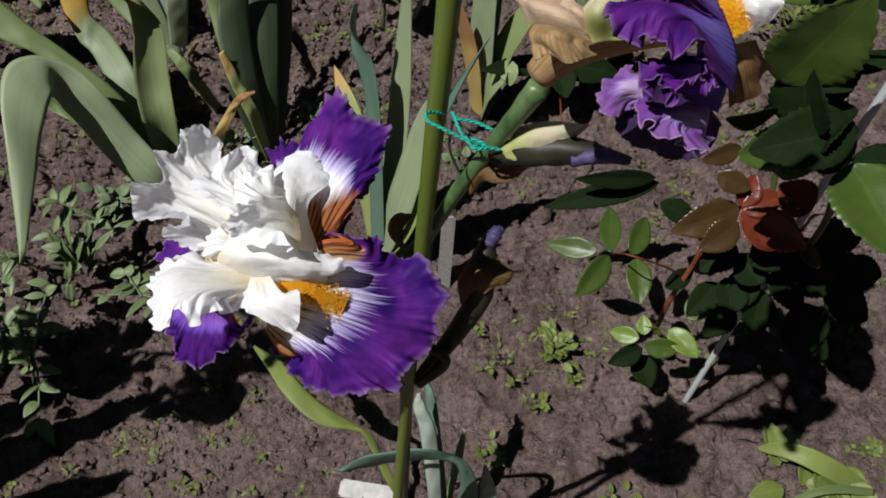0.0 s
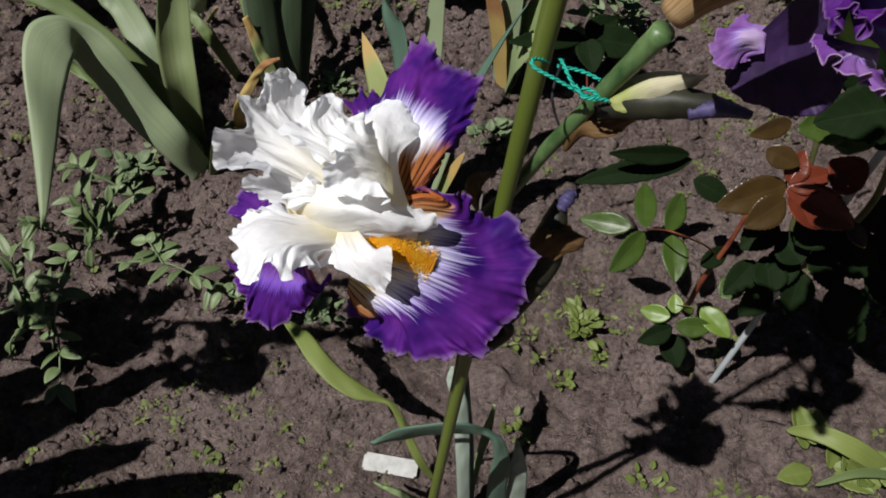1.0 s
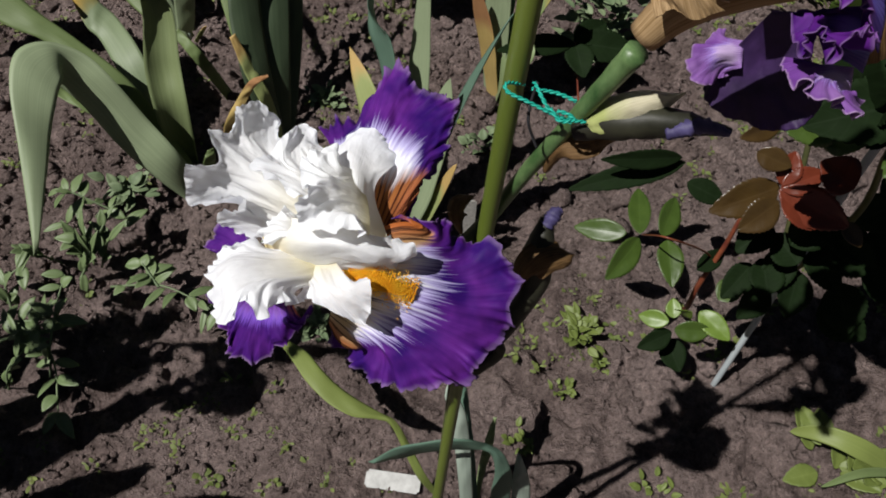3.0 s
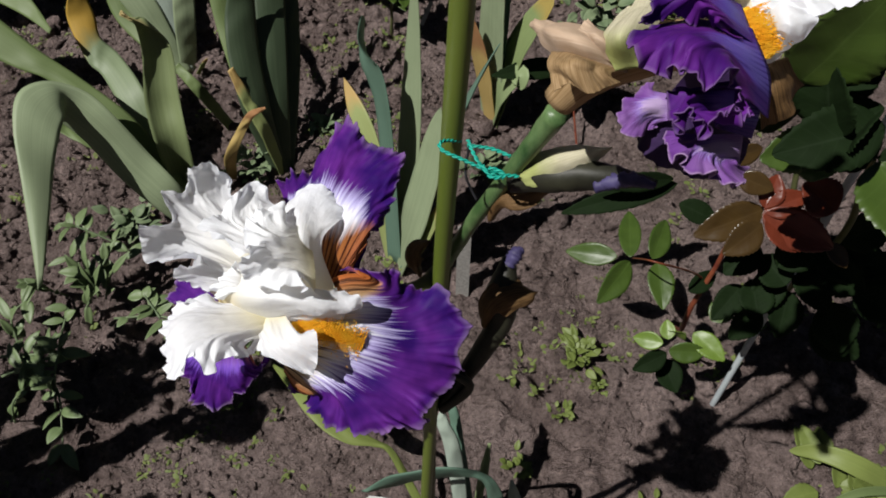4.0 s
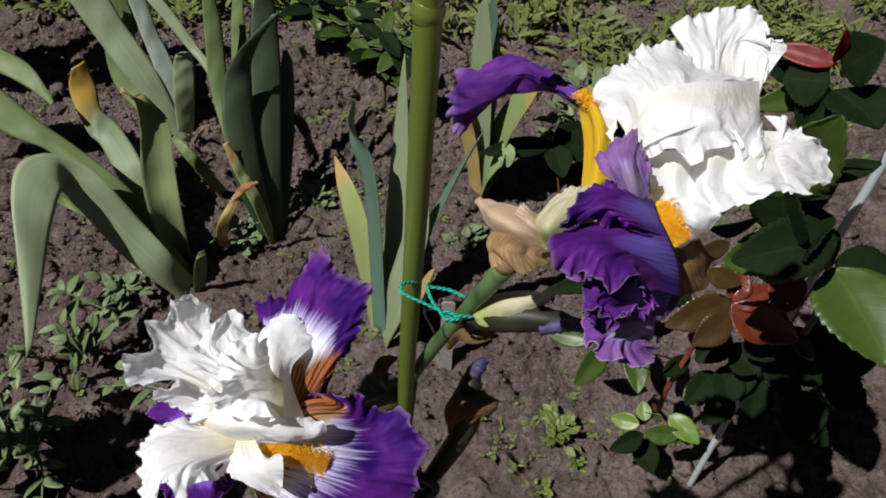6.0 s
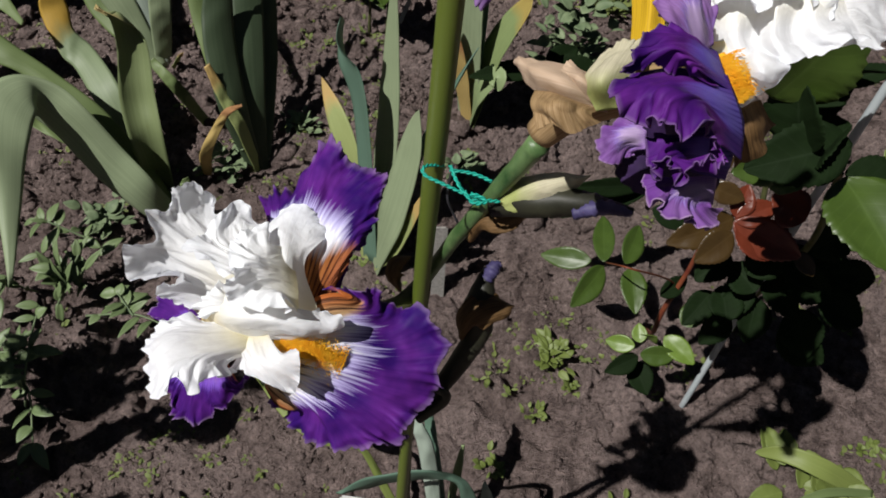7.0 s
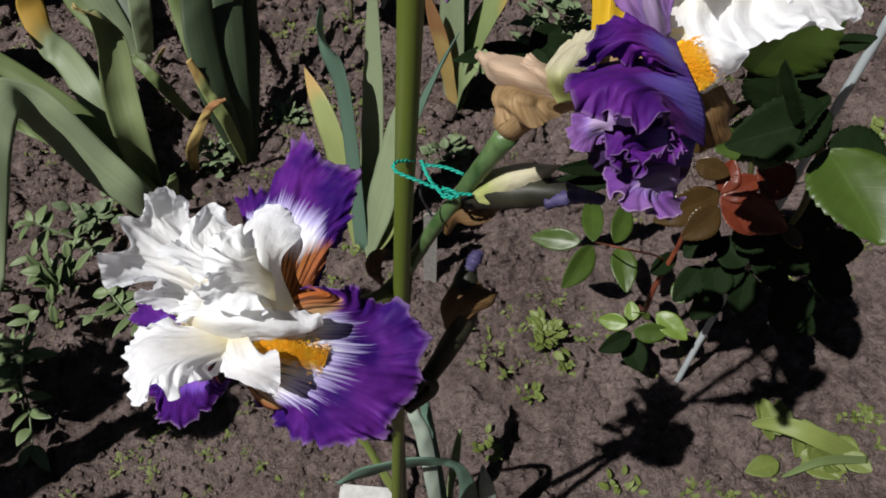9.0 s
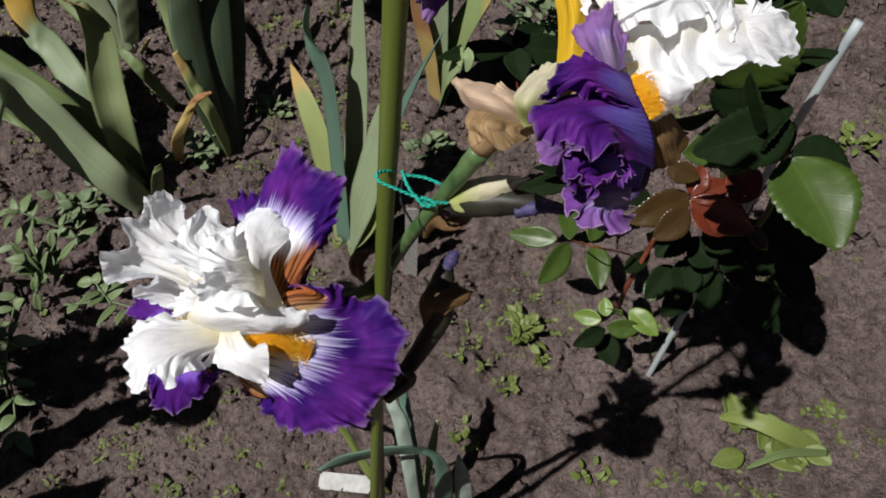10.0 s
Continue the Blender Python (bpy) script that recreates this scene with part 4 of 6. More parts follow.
    sheet("standard", [
        [(0.1127, 0.3294, 0.7277), (0.1151, 0.3189, 0.7231)],
        [(0.1183, 0.3328, 0.7279), (0.1186, 0.3269, 0.7291), (0.1212, 0.3269, 0.7250)],
        [(0.1225, 0.3421, 0.7256), (0.1228, 0.3310, 0.7274), (0.1217, 0.3262, 0.7256), (0.1164, 0.3194, 0.7248)]], WHITE_PLAIN, tube_b, **dict(ruffle=0.0008, wave=0.008, seed=49, ns=90, nr=30))
    sheet("fall", [
        [(0.0923, 0.3506, 0.6642), (0.0921, 0.3440, 0.6590)],
        [(0.0873, 0.3536, 0.6626), (0.0821, 0.3443, 0.6629), (0.0888, 0.3468, 0.6547)],
        [(0.0884, 0.3572, 0.6629), (0.0817, 0.3539, 0.6602), (0.0780, 0.3512, 0.6555), (0.0781, 0.3451, 0.6533), (0.0809, 0.3419, 0.6533), (0.0850, 0.3455, 0.6537), (0.0899, 0.3459, 0.6540)]], LILAC_FALL, tube_b, **dict(ruffle=0.0010, wave=0.006, seed=36.5, ns=80, nr=26, label='faded lilac petal lobe'))
    # hanging fall in the flower's shadow, rendered through its colour
    sheet("fall", [
        [(0.0940, 0.3440, 0.6797), (0.1081, 0.3442, 0.6796)],
        [(0.0892, 0.3504, 0.6579), (0.0995, 0.3434, 0.6598), (0.1093, 0.3402, 0.6674)],
        [(0.0856, 0.3517, 0.6449), (0.0900, 0.3446, 0.6416), (0.0971, 0.3383, 0.6416), (0.1065, 0.3334, 0.6438), (0.1145, 0.3326, 0.6495), (0.1168, 0.3358, 0.6585)]], SHADED_FALL, tube_b, **dict(ruffle=0.0012, wave=0.008, seed=51, ns=90, nr=30, label='fall hanging behind, its shadow put into the colour'))
    sheet("style_arm", [
        [(0.0958, 0.3123, 0.7188), (0.0957, 0.3098, 0.7136)],
        [(0.0990, 0.3098, 0.7218), (0.0986, 0.3032, 0.7224), (0.0981, 0.3057, 0.7165)],
        [(0.1040, 0.3095, 0.7227), (0.1063, 0.3068, 0.7214), (0.1055, 0.3062, 0.7181), (0.1039, 0.3048, 0.7155), (0.1020, 0.3052, 0.7131), (0.0982, 0.3081, 0.7133)]], WHITE_PLAIN, tube_b, **dict(ruffle=0.0010, wave=0.007, seed=21, ns=90, nr=30))
    sheet("haft", [
        [(0.0896, 0.3166, 0.7204), (0.0944, 0.3189, 0.7196)],
        [(0.0916, 0.3079, 0.7161), (0.0982, 0.3100, 0.7165)],
        [(0.0951, 0.3049, 0.7117), (0.0988, 0.3043, 0.7110), (0.1020, 0.3068, 0.7119)]], CREAM_PETAL, tube_b, **dict(ruffle=0.0004, seed=22, ns=70, nr=24))
    # third fall's yellow haft, browned to put its shade in the colour
    sheet("fall", [
        [(0.0985, 0.3089, 0.7071), (0.1057, 0.3122, 0.7073)],
        [(0.1000, 0.3054, 0.6995), (0.1037, 0.3048, 0.7030), (0.1098, 0.3122, 0.7015)],
        [(0.1034, 0.3049, 0.6906), (0.1062, 0.3039, 0.6937), (0.1103, 0.3083, 0.6950), (0.1133, 0.3151, 0.6972)]], BROWN_SPATHE_AND_SHADE, tube_b, **dict(ruffle=0.0010, seed=45, ns=90, nr=30))
    sheet("fall", [
        [(0.0921, 0.2890, 0.7021), (0.0909, 0.2823, 0.6985)],
        [(0.0778, 0.2790, 0.7097), (0.0780, 0.2715, 0.7108), (0.0862, 0.2743, 0.7062)],
        [(0.0709, 0.2779, 0.7102), (0.0701, 0.2732, 0.7099), (0.0721, 0.2679, 0.7130), (0.0731, 0.2664, 0.7102), (0.0757, 0.2640, 0.7120), (0.0809, 0.2670, 0.7078), (0.0839, 0.2668, 0.7074), (0.0884, 0.2717, 0.7037), (0.0902, 0.2779, 0.7012)]], LILAC_FALL, tube_b, **dict(ruffle=0.0012, wave=0.006, seed=38.3, jag=0.0008, ns=110, nr=36, label='faded lilac tip of the drooping fall'))
    sheet("fall", [
        [(0.0937, 0.2970, 0.7125), (0.0955, 0.2931, 0.7059), (0.0937, 0.2875, 0.7019)],
        [(0.0773, 0.2828, 0.7202), (0.0738, 0.2761, 0.7209), (0.0807, 0.2777, 0.7139)],
        [(0.0714, 0.2837, 0.7185), (0.0693, 0.2761, 0.7183), (0.0704, 0.2706, 0.7171), (0.0718, 0.2700, 0.7234), (0.0763, 0.2704, 0.7181), (0.0774, 0.2697, 0.7243), (0.0826, 0.2725, 0.7198), (0.0871, 0.2769, 0.7170)]], FALL_DEEP, tube_b, **dict(ruffle=0.0016, wave=0.006, seed=35.5, jag=0.0010, ns=130, nr=40, label='crumpled lower lobe of the purple fall'))
    sheet("fall", [
        [(0.0908, 0.3029, 0.7210), (0.0964, 0.2972, 0.7126), (0.0987, 0.2942, 0.7027)],
        [(0.0745, 0.2961, 0.7262), (0.0713, 0.2804, 0.7334), (0.0809, 0.2831, 0.7260), (0.0867, 0.2826, 0.7170)],
        [(0.0663, 0.2924, 0.7285), (0.0605, 0.2852, 0.7301), (0.0612, 0.2776, 0.7296), (0.0653, 0.2770, 0.7262), (0.0686, 0.2738, 0.7314), (0.0709, 0.2739, 0.7299), (0.0740, 0.2711, 0.7286), (0.0784, 0.2759, 0.7274), (0.0820, 0.2769, 0.7227), (0.0871, 0.2795, 0.7154)]], FALL_DEEP, tube_b, **dict(ruffle=0.0014, wave=0.007, seed=15.7, jag=0.0010, label='drooping crumpled purple fall'))
    sheet("fall", [
        [(0.0886, 0.3082, 0.7234), (0.0920, 0.3003, 0.7185)],
        [(0.0791, 0.3048, 0.7302), (0.0735, 0.2930, 0.7358), (0.0790, 0.2924, 0.7294)],
        [(0.0822, 0.3060, 0.7243), (0.0753, 0.3046, 0.7315), (0.0685, 0.2976, 0.7348), (0.0644, 0.2908, 0.7354), (0.0631, 0.2878, 0.7311), (0.0694, 0.2917, 0.7291), (0.0767, 0.2939, 0.7281), (0.0872, 0.2959, 0.7214)]], FALL_DEEP, tube_b, **dict(ruffle=0.0012, wave=0.007, seed=15, jag=0.0010, label='crumpled purple fold'))
    sheet("style_arm", [
        [(0.0829, 0.3026, 0.7252), (0.0865, 0.3069, 0.7264)],
        [(0.0762, 0.3099, 0.7296), (0.0782, 0.3056, 0.7379), (0.0853, 0.3119, 0.7312)],
        [(0.0750, 0.3151, 0.7278), (0.0734, 0.3171, 0.7311), (0.0758, 0.3197, 0.7322), (0.0797, 0.3195, 0.7346), (0.0834, 0.3236, 0.7342), (0.0840, 0.3186, 0.7335), (0.0850, 0.3136, 0.7301)]], LILAC_FALL, tube_b, **dict(ruffle=0.0010, wave=0.006, seed=20, ns=90, nr=34, label='lilac style arm'))
    tube("beard_ridge", [(0.0913, 0.3121, 0.7201), (0.0942, 0.3067, 0.7176), (0.0975, 0.3035, 0.7131)], [0.0010, 0.0020, 0.0010], BEARD, tube_b, lump=0.2)
    hairs("beard", [(0.0912, 0.3106, 0.7208), (0.0939, 0.3056, 0.7187), (0.0970, 0.3027, 0.7143)], 0.0030, 2000, 0.0016, BEARD, tube_b, "orange beard", seed=2)
    hairs("beard", [(0.0714, 0.3557, 0.7239), (0.0732, 0.3518, 0.7242), (0.0759, 0.3494, 0.7232)], 0.0026, 500, 0.0016, BEARD, tube_b, "orange beard", seed=3)

    # a faded bud below the tie and another lower down, shade in their colour
    bract("spathe", [(0.043, 0.329, 0.643), (0.049, 0.325, 0.650), (0.059, 0.325, 0.657), (0.073, 0.329, 0.660)], 0.0062, PALE_SPATHE, root, point=1, cup=-0.7, ruffle=0.0010, seed=22, vm=0.5, base=0.5, label="pale green papery spathe")
    bud = tube("bud", [(0.043, 0.330, 0.641), (0.056, 0.327, 0.648), (0.070, 0.324, 0.652), (0.080, 0.322, 0.653), (0.087, 0.321, 0.653)], [0.0035, 0.0056, 0.0046, 0.0025, 0.0012], SHADED_BUD, root, "faded bud with a shrivelled violet tip", lump=0.2)
    tube("withered_tip", [(0.068, 0.320, 0.651), (0.077, 0.320, 0.655), (0.086, 0.319, 0.654)], [0.0018, 0.0026, 0.001], SHRIVEL, bud, lump=0.6, sides=9)
    bract("spathe", [(0.037, 0.334, 0.617), (0.040, 0.332, 0.630), (0.048, 0.330, 0.635), (0.059, 0.331, 0.640)], 0.005, BROWN_SPATHE_AND_SHADE, root, point=1, cup=-0.4, ruffle=0.0010, seed=23)
    dark = tube("bud", [(0.022, 0.341, 0.466), (0.046, 0.360, 0.510), (0.048, 0.369, 0.528), (0.050, 0.380, 0.542)], [0.004, 0.006, 0.0085, 0.003], SHADED_BUD, root, "closed bud with a violet tip, shade in its colour", lump=0.1)
    tube("withered_tip", [(0.050, 0.376, 0.541), (0.053, 0.379, 0.546), (0.056, 0.381, 0.547)], [0.003, 0.0035, 0.0012], SHRIVEL, dark, lump=0.7, sides=9)
    bract("spathe", [(0.040, 0.358, 0.514), (0.043, 0.360, 0.528), (0.053, 0.363, 0.535), (0.066, 0.367, 0.533)], 0.0085, BROWN_SPATHE_AND_SHADE, dark, point=1, cup=-0.5, ruffle=0.0010, seed=24, vm=0.55, label="brown papery spathe")
    bract("spathe", [(0.011, 0.348, 0.564), (0.009, 0.346, 0.575), (0.009, 0.350, 0.579), (0.014, 0.355, 0.579)], 0.0045, BROWN_SPATHE_AND_SHADE, root, point=1, cup=-0.6, ruffle=0.0010, seed=25)
    return root


iris = iris_plant()


def twine_tie():
    root = thing("twine_tie", (0.029, 0.330, 0.652), "turquoise twisted twine knotted round stake and stem", "twine")

    def strand(pts, r=0.0006, name="strand"):
        """Two twisted cords."""
        c, tan = spline(pts, 60)
        for k in (0, 1):
            out = []
            le = 0.0
            for i in range(60):
                if i:
                    le += np.linalg.norm(c[i] - c[i - 1])
                side = unit(np.cross(tan[i], FACE))
                nr = np.cross(side, tan[i])
                a = le / 0.0042 * 2 * math.pi + k * math.pi
                out.append(c[i] + 0.55 * r * (math.cos(a) * side + math.sin(a) * nr))
            tube(name, out, [0.6 * r], TWINE, root, sides=6, n=110)

    strand([(0.026, 0.338, 0.651), (0.020, 0.332, 0.656), (0.020, 0.328, 0.656), (0.027, 0.326, 0.654), (0.037, 0.325, 0.650), (0.045, 0.326, 0.648)])
    strand([(0.028, 0.335, 0.652), (0.036, 0.335, 0.651), (0.042, 0.333, 0.650)])
    strand([(0.028, 0.332, 0.657), (0.030, 0.326, 0.657), (0.034, 0.323, 0.653), (0.040, 0.322, 0.651)])
    strand([(0.033, 0.323, 0.655), (0.036, 0.320, 0.653), (0.040, 0.320, 0.654), (0.038, 0.321, 0.655), (0.035, 0.322, 0.655)], name="knot")
    tube("thread", [(0.029, 0.332, 0.657), (0.028, 0.332, 0.648), (0.028, 0.330, 0.643), (0.030, 0.330, 0.637), (0.032, 0.329, 0.633)], [0.0005], THREAD, root, sides=6, n=30, label="loose dark thread")
    return root


twine_tie()

# ---- iris leaf clumps ----


def leaf_clump(at, label, leaves, group="iris leaf clumps", turned=False):
    root = thing("iris_leaf_clump", at, label, "iris leaves", group)
    for k, (pts, width, mat, opts) in enumerate(leaves):
        sword(pts, width * (1.12 if turned else 1.0), mat, root, seed=k + at[0] * 7, **{"face": (-0.5, -0.42, 0.8) if turned else FACE, **opts})
    return root


def strap_clump(at, label, leaves):
    root = thing("iris_leaf_clump", at, label, "iris leaves", "iris leaf clumps")
    for mat, bow, left, right in leaves:
        strap(left, right, mat, root, bow=bow)
    return root


strap_clump((-0.35, 0.85, -0.01), "clump of broad glaucous iris leaves, one bent over", [
    (GLAUCOUS, 0.003, [(-0.360, 0.846, -0.010), (-0.396, 0.843, 0.042), (-0.432, 0.850, 0.085), (-0.467, 0.863, 0.141), (-0.489, 0.863, 0.176), (-0.470, 0.852, 0.197), (-0.467, 0.824, 0.193), (-0.468, 0.789, 0.173), (-0.462, 0.731, 0.145), (-0.458, 0.659, 0.104)],
     [(-0.347, 0.881, -0.010), (-0.359, 0.857, 0.075), (-0.392, 0.868, 0.122), (-0.423, 0.875, 0.178), (-0.453, 0.883, 0.208), (-0.489, 0.876, 0.228), (-0.512, 0.848, 0.232), (-0.510, 0.807, 0.213), (-0.489, 0.747, 0.175), (-0.462, 0.654, 0.099)]),
    (GREEN, 0.0021, [(-0.364, 0.873, -0.010), (-0.432, 0.892, 0.111), (-0.519, 0.929, 0.178), (-0.567, 0.935, 0.199), (-0.624, 0.945, 0.224), (-0.672, 0.960, 0.254)],
     [(-0.358, 0.900, -0.010), (-0.418, 0.919, 0.123), (-0.491, 0.945, 0.178), (-0.543, 0.961, 0.209), (-0.604, 0.985, 0.249), (-0.668, 1.001, 0.280)]),
    (GREEN, 0.0017, [(-0.840, 1.040, 0.185), (-0.720, 1.063, 0.217), (-0.648, 1.054, 0.220), (-0.592, 1.033, 0.211), (-0.550, 1.009, 0.200)],
     [(-0.831, 1.112, 0.254), (-0.732, 1.114, 0.252), (-0.658, 1.089, 0.240), (-0.597, 1.064, 0.227), (-0.547, 1.013, 0.204)]),
    (WILT_TIP, 0.0021, [(-0.398, 0.898, -0.010), (-0.457, 0.959, 0.094), (-0.500, 1.010, 0.130), (-0.523, 1.025, 0.145), (-0.548, 1.057, 0.190), (-0.538, 1.065, 0.226)],
     [(-0.383, 0.920, -0.010), (-0.429, 0.982, 0.115), (-0.481, 1.041, 0.145), (-0.510, 1.058, 0.163), (-0.514, 1.072, 0.191), (-0.520, 1.075, 0.235)]),
    (WILT_EDGE, -0.011, [(-0.394, 0.904, -0.010), (-0.390, 0.887, 0.105), (-0.401, 0.917, 0.162), (-0.398, 0.946, 0.217), (-0.396, 0.951, 0.250), (-0.394, 0.943, 0.270), (-0.406, 0.941, 0.282)],
     [(-0.364, 0.913, -0.010), (-0.352, 0.903, 0.105), (-0.360, 0.934, 0.163), (-0.363, 0.959, 0.215), (-0.371, 0.966, 0.236), (-0.379, 0.949, 0.262), (-0.403, 0.942, 0.283)]),
    (GREEN, 0.0014, [(-0.405, 0.908, -0.010), (-0.457, 0.867, 0.117), (-0.508, 0.878, 0.143), (-0.543, 0.896, 0.175)],
     [(-0.394, 0.922, -0.010), (-0.461, 0.886, 0.120), (-0.508, 0.894, 0.143), (-0.543, 0.899, 0.177)]),
])
strap_clump((-0.443, 1.2, -0.01), "clump of pale glaucous upright iris leaves", [
    (GLAUCOUS, 0.0035, [(-0.478, 1.199, -0.010), (-0.542, 1.221, 0.099), (-0.591, 1.246, 0.166), (-0.628, 1.264, 0.226), (-0.655, 1.276, 0.266)],
     [(-0.459, 1.211, -0.010), (-0.497, 1.240, 0.102), (-0.548, 1.272, 0.175), (-0.588, 1.296, 0.242), (-0.639, 1.290, 0.279)]),
    (SILVER, 0.0021, [(-0.477, 1.205, -0.010), (-0.501, 1.240, 0.101), (-0.519, 1.261, 0.164), (-0.537, 1.282, 0.226), (-0.548, 1.294, 0.265)],
     [(-0.457, 1.214, -0.010), (-0.472, 1.254, 0.100), (-0.497, 1.276, 0.164), (-0.516, 1.298, 0.227), (-0.542, 1.298, 0.269)]),
    (GLAUCOUS, 0.0017, [(-0.478, 1.208, -0.010), (-0.467, 1.211, 0.086), (-0.459, 1.227, 0.143), (-0.445, 1.230, 0.159)],
     [(-0.455, 1.221, -0.010), (-0.435, 1.226, 0.085), (-0.431, 1.242, 0.142), (-0.434, 1.231, 0.159)]),
    (GREEN, 0.0017, [(-0.482, 1.198, -0.010), (-0.593, 1.263, 0.057), (-0.613, 1.321, 0.155), (-0.604, 1.343, 0.218)],
     [(-0.466, 1.203, -0.010), (-0.552, 1.289, 0.067), (-0.564, 1.341, 0.159), (-0.581, 1.352, 0.225)]),
    (WILT_PALE, 0.001, [(-0.451, 1.186, -0.010), (-0.434, 1.186, 0.019), (-0.422, 1.189, 0.035)],
     [(-0.446, 1.193, -0.010), (-0.428, 1.197, 0.016), (-0.416, 1.190, 0.037)]),
])
strap_clump((-0.247, 0.96, -0.01), "clump of iris leaves with yellowing tips, some coloured as shaded", [
    # broad blades here carry painted shade
    (SHADED_LEAF, 0.0042, [(-0.267, 0.970, -0.010), (-0.291, 0.967, 0.109), (-0.310, 1.009, 0.178), (-0.313, 1.047, 0.228), (-0.291, 1.062, 0.270), (-0.240, 1.088, 0.321)],
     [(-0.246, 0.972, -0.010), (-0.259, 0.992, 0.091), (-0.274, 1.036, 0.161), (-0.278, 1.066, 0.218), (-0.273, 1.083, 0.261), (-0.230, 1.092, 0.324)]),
    (SHADED_LEAF, 0.0035, [(-0.259, 0.966, -0.010), (-0.272, 1.010, 0.108), (-0.285, 1.083, 0.206), (-0.286, 1.130, 0.279), (-0.274, 1.159, 0.334)],
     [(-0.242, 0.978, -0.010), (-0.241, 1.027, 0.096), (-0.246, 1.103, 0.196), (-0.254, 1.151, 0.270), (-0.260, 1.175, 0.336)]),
    (GREEN, 0.0021, [(-0.282, 0.989, -0.010), (-0.307, 1.003, 0.131), (-0.338, 1.062, 0.216), (-0.344, 1.096, 0.276), (-0.346, 1.123, 0.330)],
     [(-0.271, 0.994, -0.010), (-0.287, 1.018, 0.130), (-0.314, 1.072, 0.211), (-0.323, 1.110, 0.275), (-0.330, 1.127, 0.334)]),
    (GLAUCOUS, 0.0014, [(-0.281, 0.993, -0.010), (-0.336, 1.077, 0.188), (-0.386, 1.118, 0.244), (-0.437, 1.143, 0.297), (-0.461, 1.154, 0.323)],
     [(-0.274, 1.003, -0.010), (-0.329, 1.082, 0.193), (-0.373, 1.123, 0.247), (-0.414, 1.145, 0.298), (-0.449, 1.159, 0.326)]),
    (GREEN, 0.0017, [(-0.272, 0.984, -0.010), (-0.313, 1.088, 0.170), (-0.323, 1.143, 0.251), (-0.318, 1.178, 0.313)],
     [(-0.259, 0.992, -0.010), (-0.292, 1.101, 0.168), (-0.302, 1.149, 0.256), (-0.307, 1.181, 0.315)]),
    (SILVER, 0.001, [(-0.262, 0.979, -0.010), (-0.284, 1.107, 0.160), (-0.301, 1.150, 0.230), (-0.293, 1.187, 0.293)],
     [(-0.256, 0.986, -0.010), (-0.276, 1.110, 0.162), (-0.293, 1.153, 0.232), (-0.285, 1.190, 0.295)]),
    (SHADED_LEAF, 0.0021, [(-0.254, 0.961, -0.010), (-0.256, 1.073, 0.113), (-0.254, 1.131, 0.196), (-0.250, 1.148, 0.226)],
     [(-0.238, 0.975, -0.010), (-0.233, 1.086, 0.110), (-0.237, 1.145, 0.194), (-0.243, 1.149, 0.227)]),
    (WILT_PALE, 0.001, [(-0.254, 0.961, -0.010), (-0.271, 0.957, 0.085), (-0.290, 0.970, 0.126), (-0.307, 0.987, 0.170)],
     [(-0.249, 0.977, -0.010), (-0.260, 0.973, 0.086), (-0.281, 0.986, 0.127), (-0.300, 0.991, 0.174)]),
    (STRAW, 0.001, [(-0.334, 0.957, -0.010), (-0.314, 0.916, 0.075), (-0.287, 0.925, 0.124), (-0.267, 0.926, 0.152), (-0.241, 0.917, 0.170)],
     [(-0.322, 0.958, -0.010), (-0.296, 0.920, 0.078), (-0.273, 0.926, 0.125), (-0.259, 0.922, 0.148), (-0.239, 0.915, 0.168)]),
    (GREEN, 0.0014, [(-0.360, 1.064, -0.010), (-0.379, 1.028, 0.088), (-0.413, 1.048, 0.121)],
     [(-0.356, 1.084, -0.010), (-0.368, 1.038, 0.097), (-0.404, 1.054, 0.128)]),
    (GREEN, 0.0014, [(-0.347, 0.859, -0.010), (-0.324, 0.841, 0.073), (-0.316, 0.849, 0.094)],
     [(-0.333, 0.871, -0.010), (-0.311, 0.855, 0.071), (-0.308, 0.852, 0.097)]),
])
FAN = (-0.064, 0.805, -0.01)
leaf_clump(FAN, "fan of upright grey-green iris leaves", [
    ([FAN, (-0.096, 0.860, 0.147), (-0.134, 0.921, 0.22)], 0.034, WILT_PALE, {"tip": 1.1, "fold": 0.04}),
    ([FAN, (-0.073, 0.845, 0.229), (-0.093, 0.860, 0.306), (-0.093, 0.850, 0.357)], 0.031, BLUE, {"twist": (0, 40)}),
    ([FAN, (-0.049, 0.850, 0.140), (-0.043, 0.875, 0.258), (-0.039, 0.890, 0.397)], 0.036, GLAUCOUS, {"tip": 1.1, "fold": 0.04}),
    ([FAN, (-0.033, 0.800, 0.100), (0.004, 0.810, 0.221), (0.033, 0.820, 0.298), (0.054, 0.830, 0.345)], 0.030, BLUE, {"twist": (0, 55)}),
    ([FAN, (-0.039, 0.790, 0.099), (-0.016, 0.800, 0.202), (-0.006, 0.810, 0.272)], 0.046, GLAUCOUS, {"tip": 1.2, "fold": 0.04}),
    ([FAN, (-0.029, 0.780, 0.067), (0.008, 0.770, 0.183)], 0.022, WILT_PALE, {}),
], turned=True)
BACK = (0.061, 1.117, -0.01)
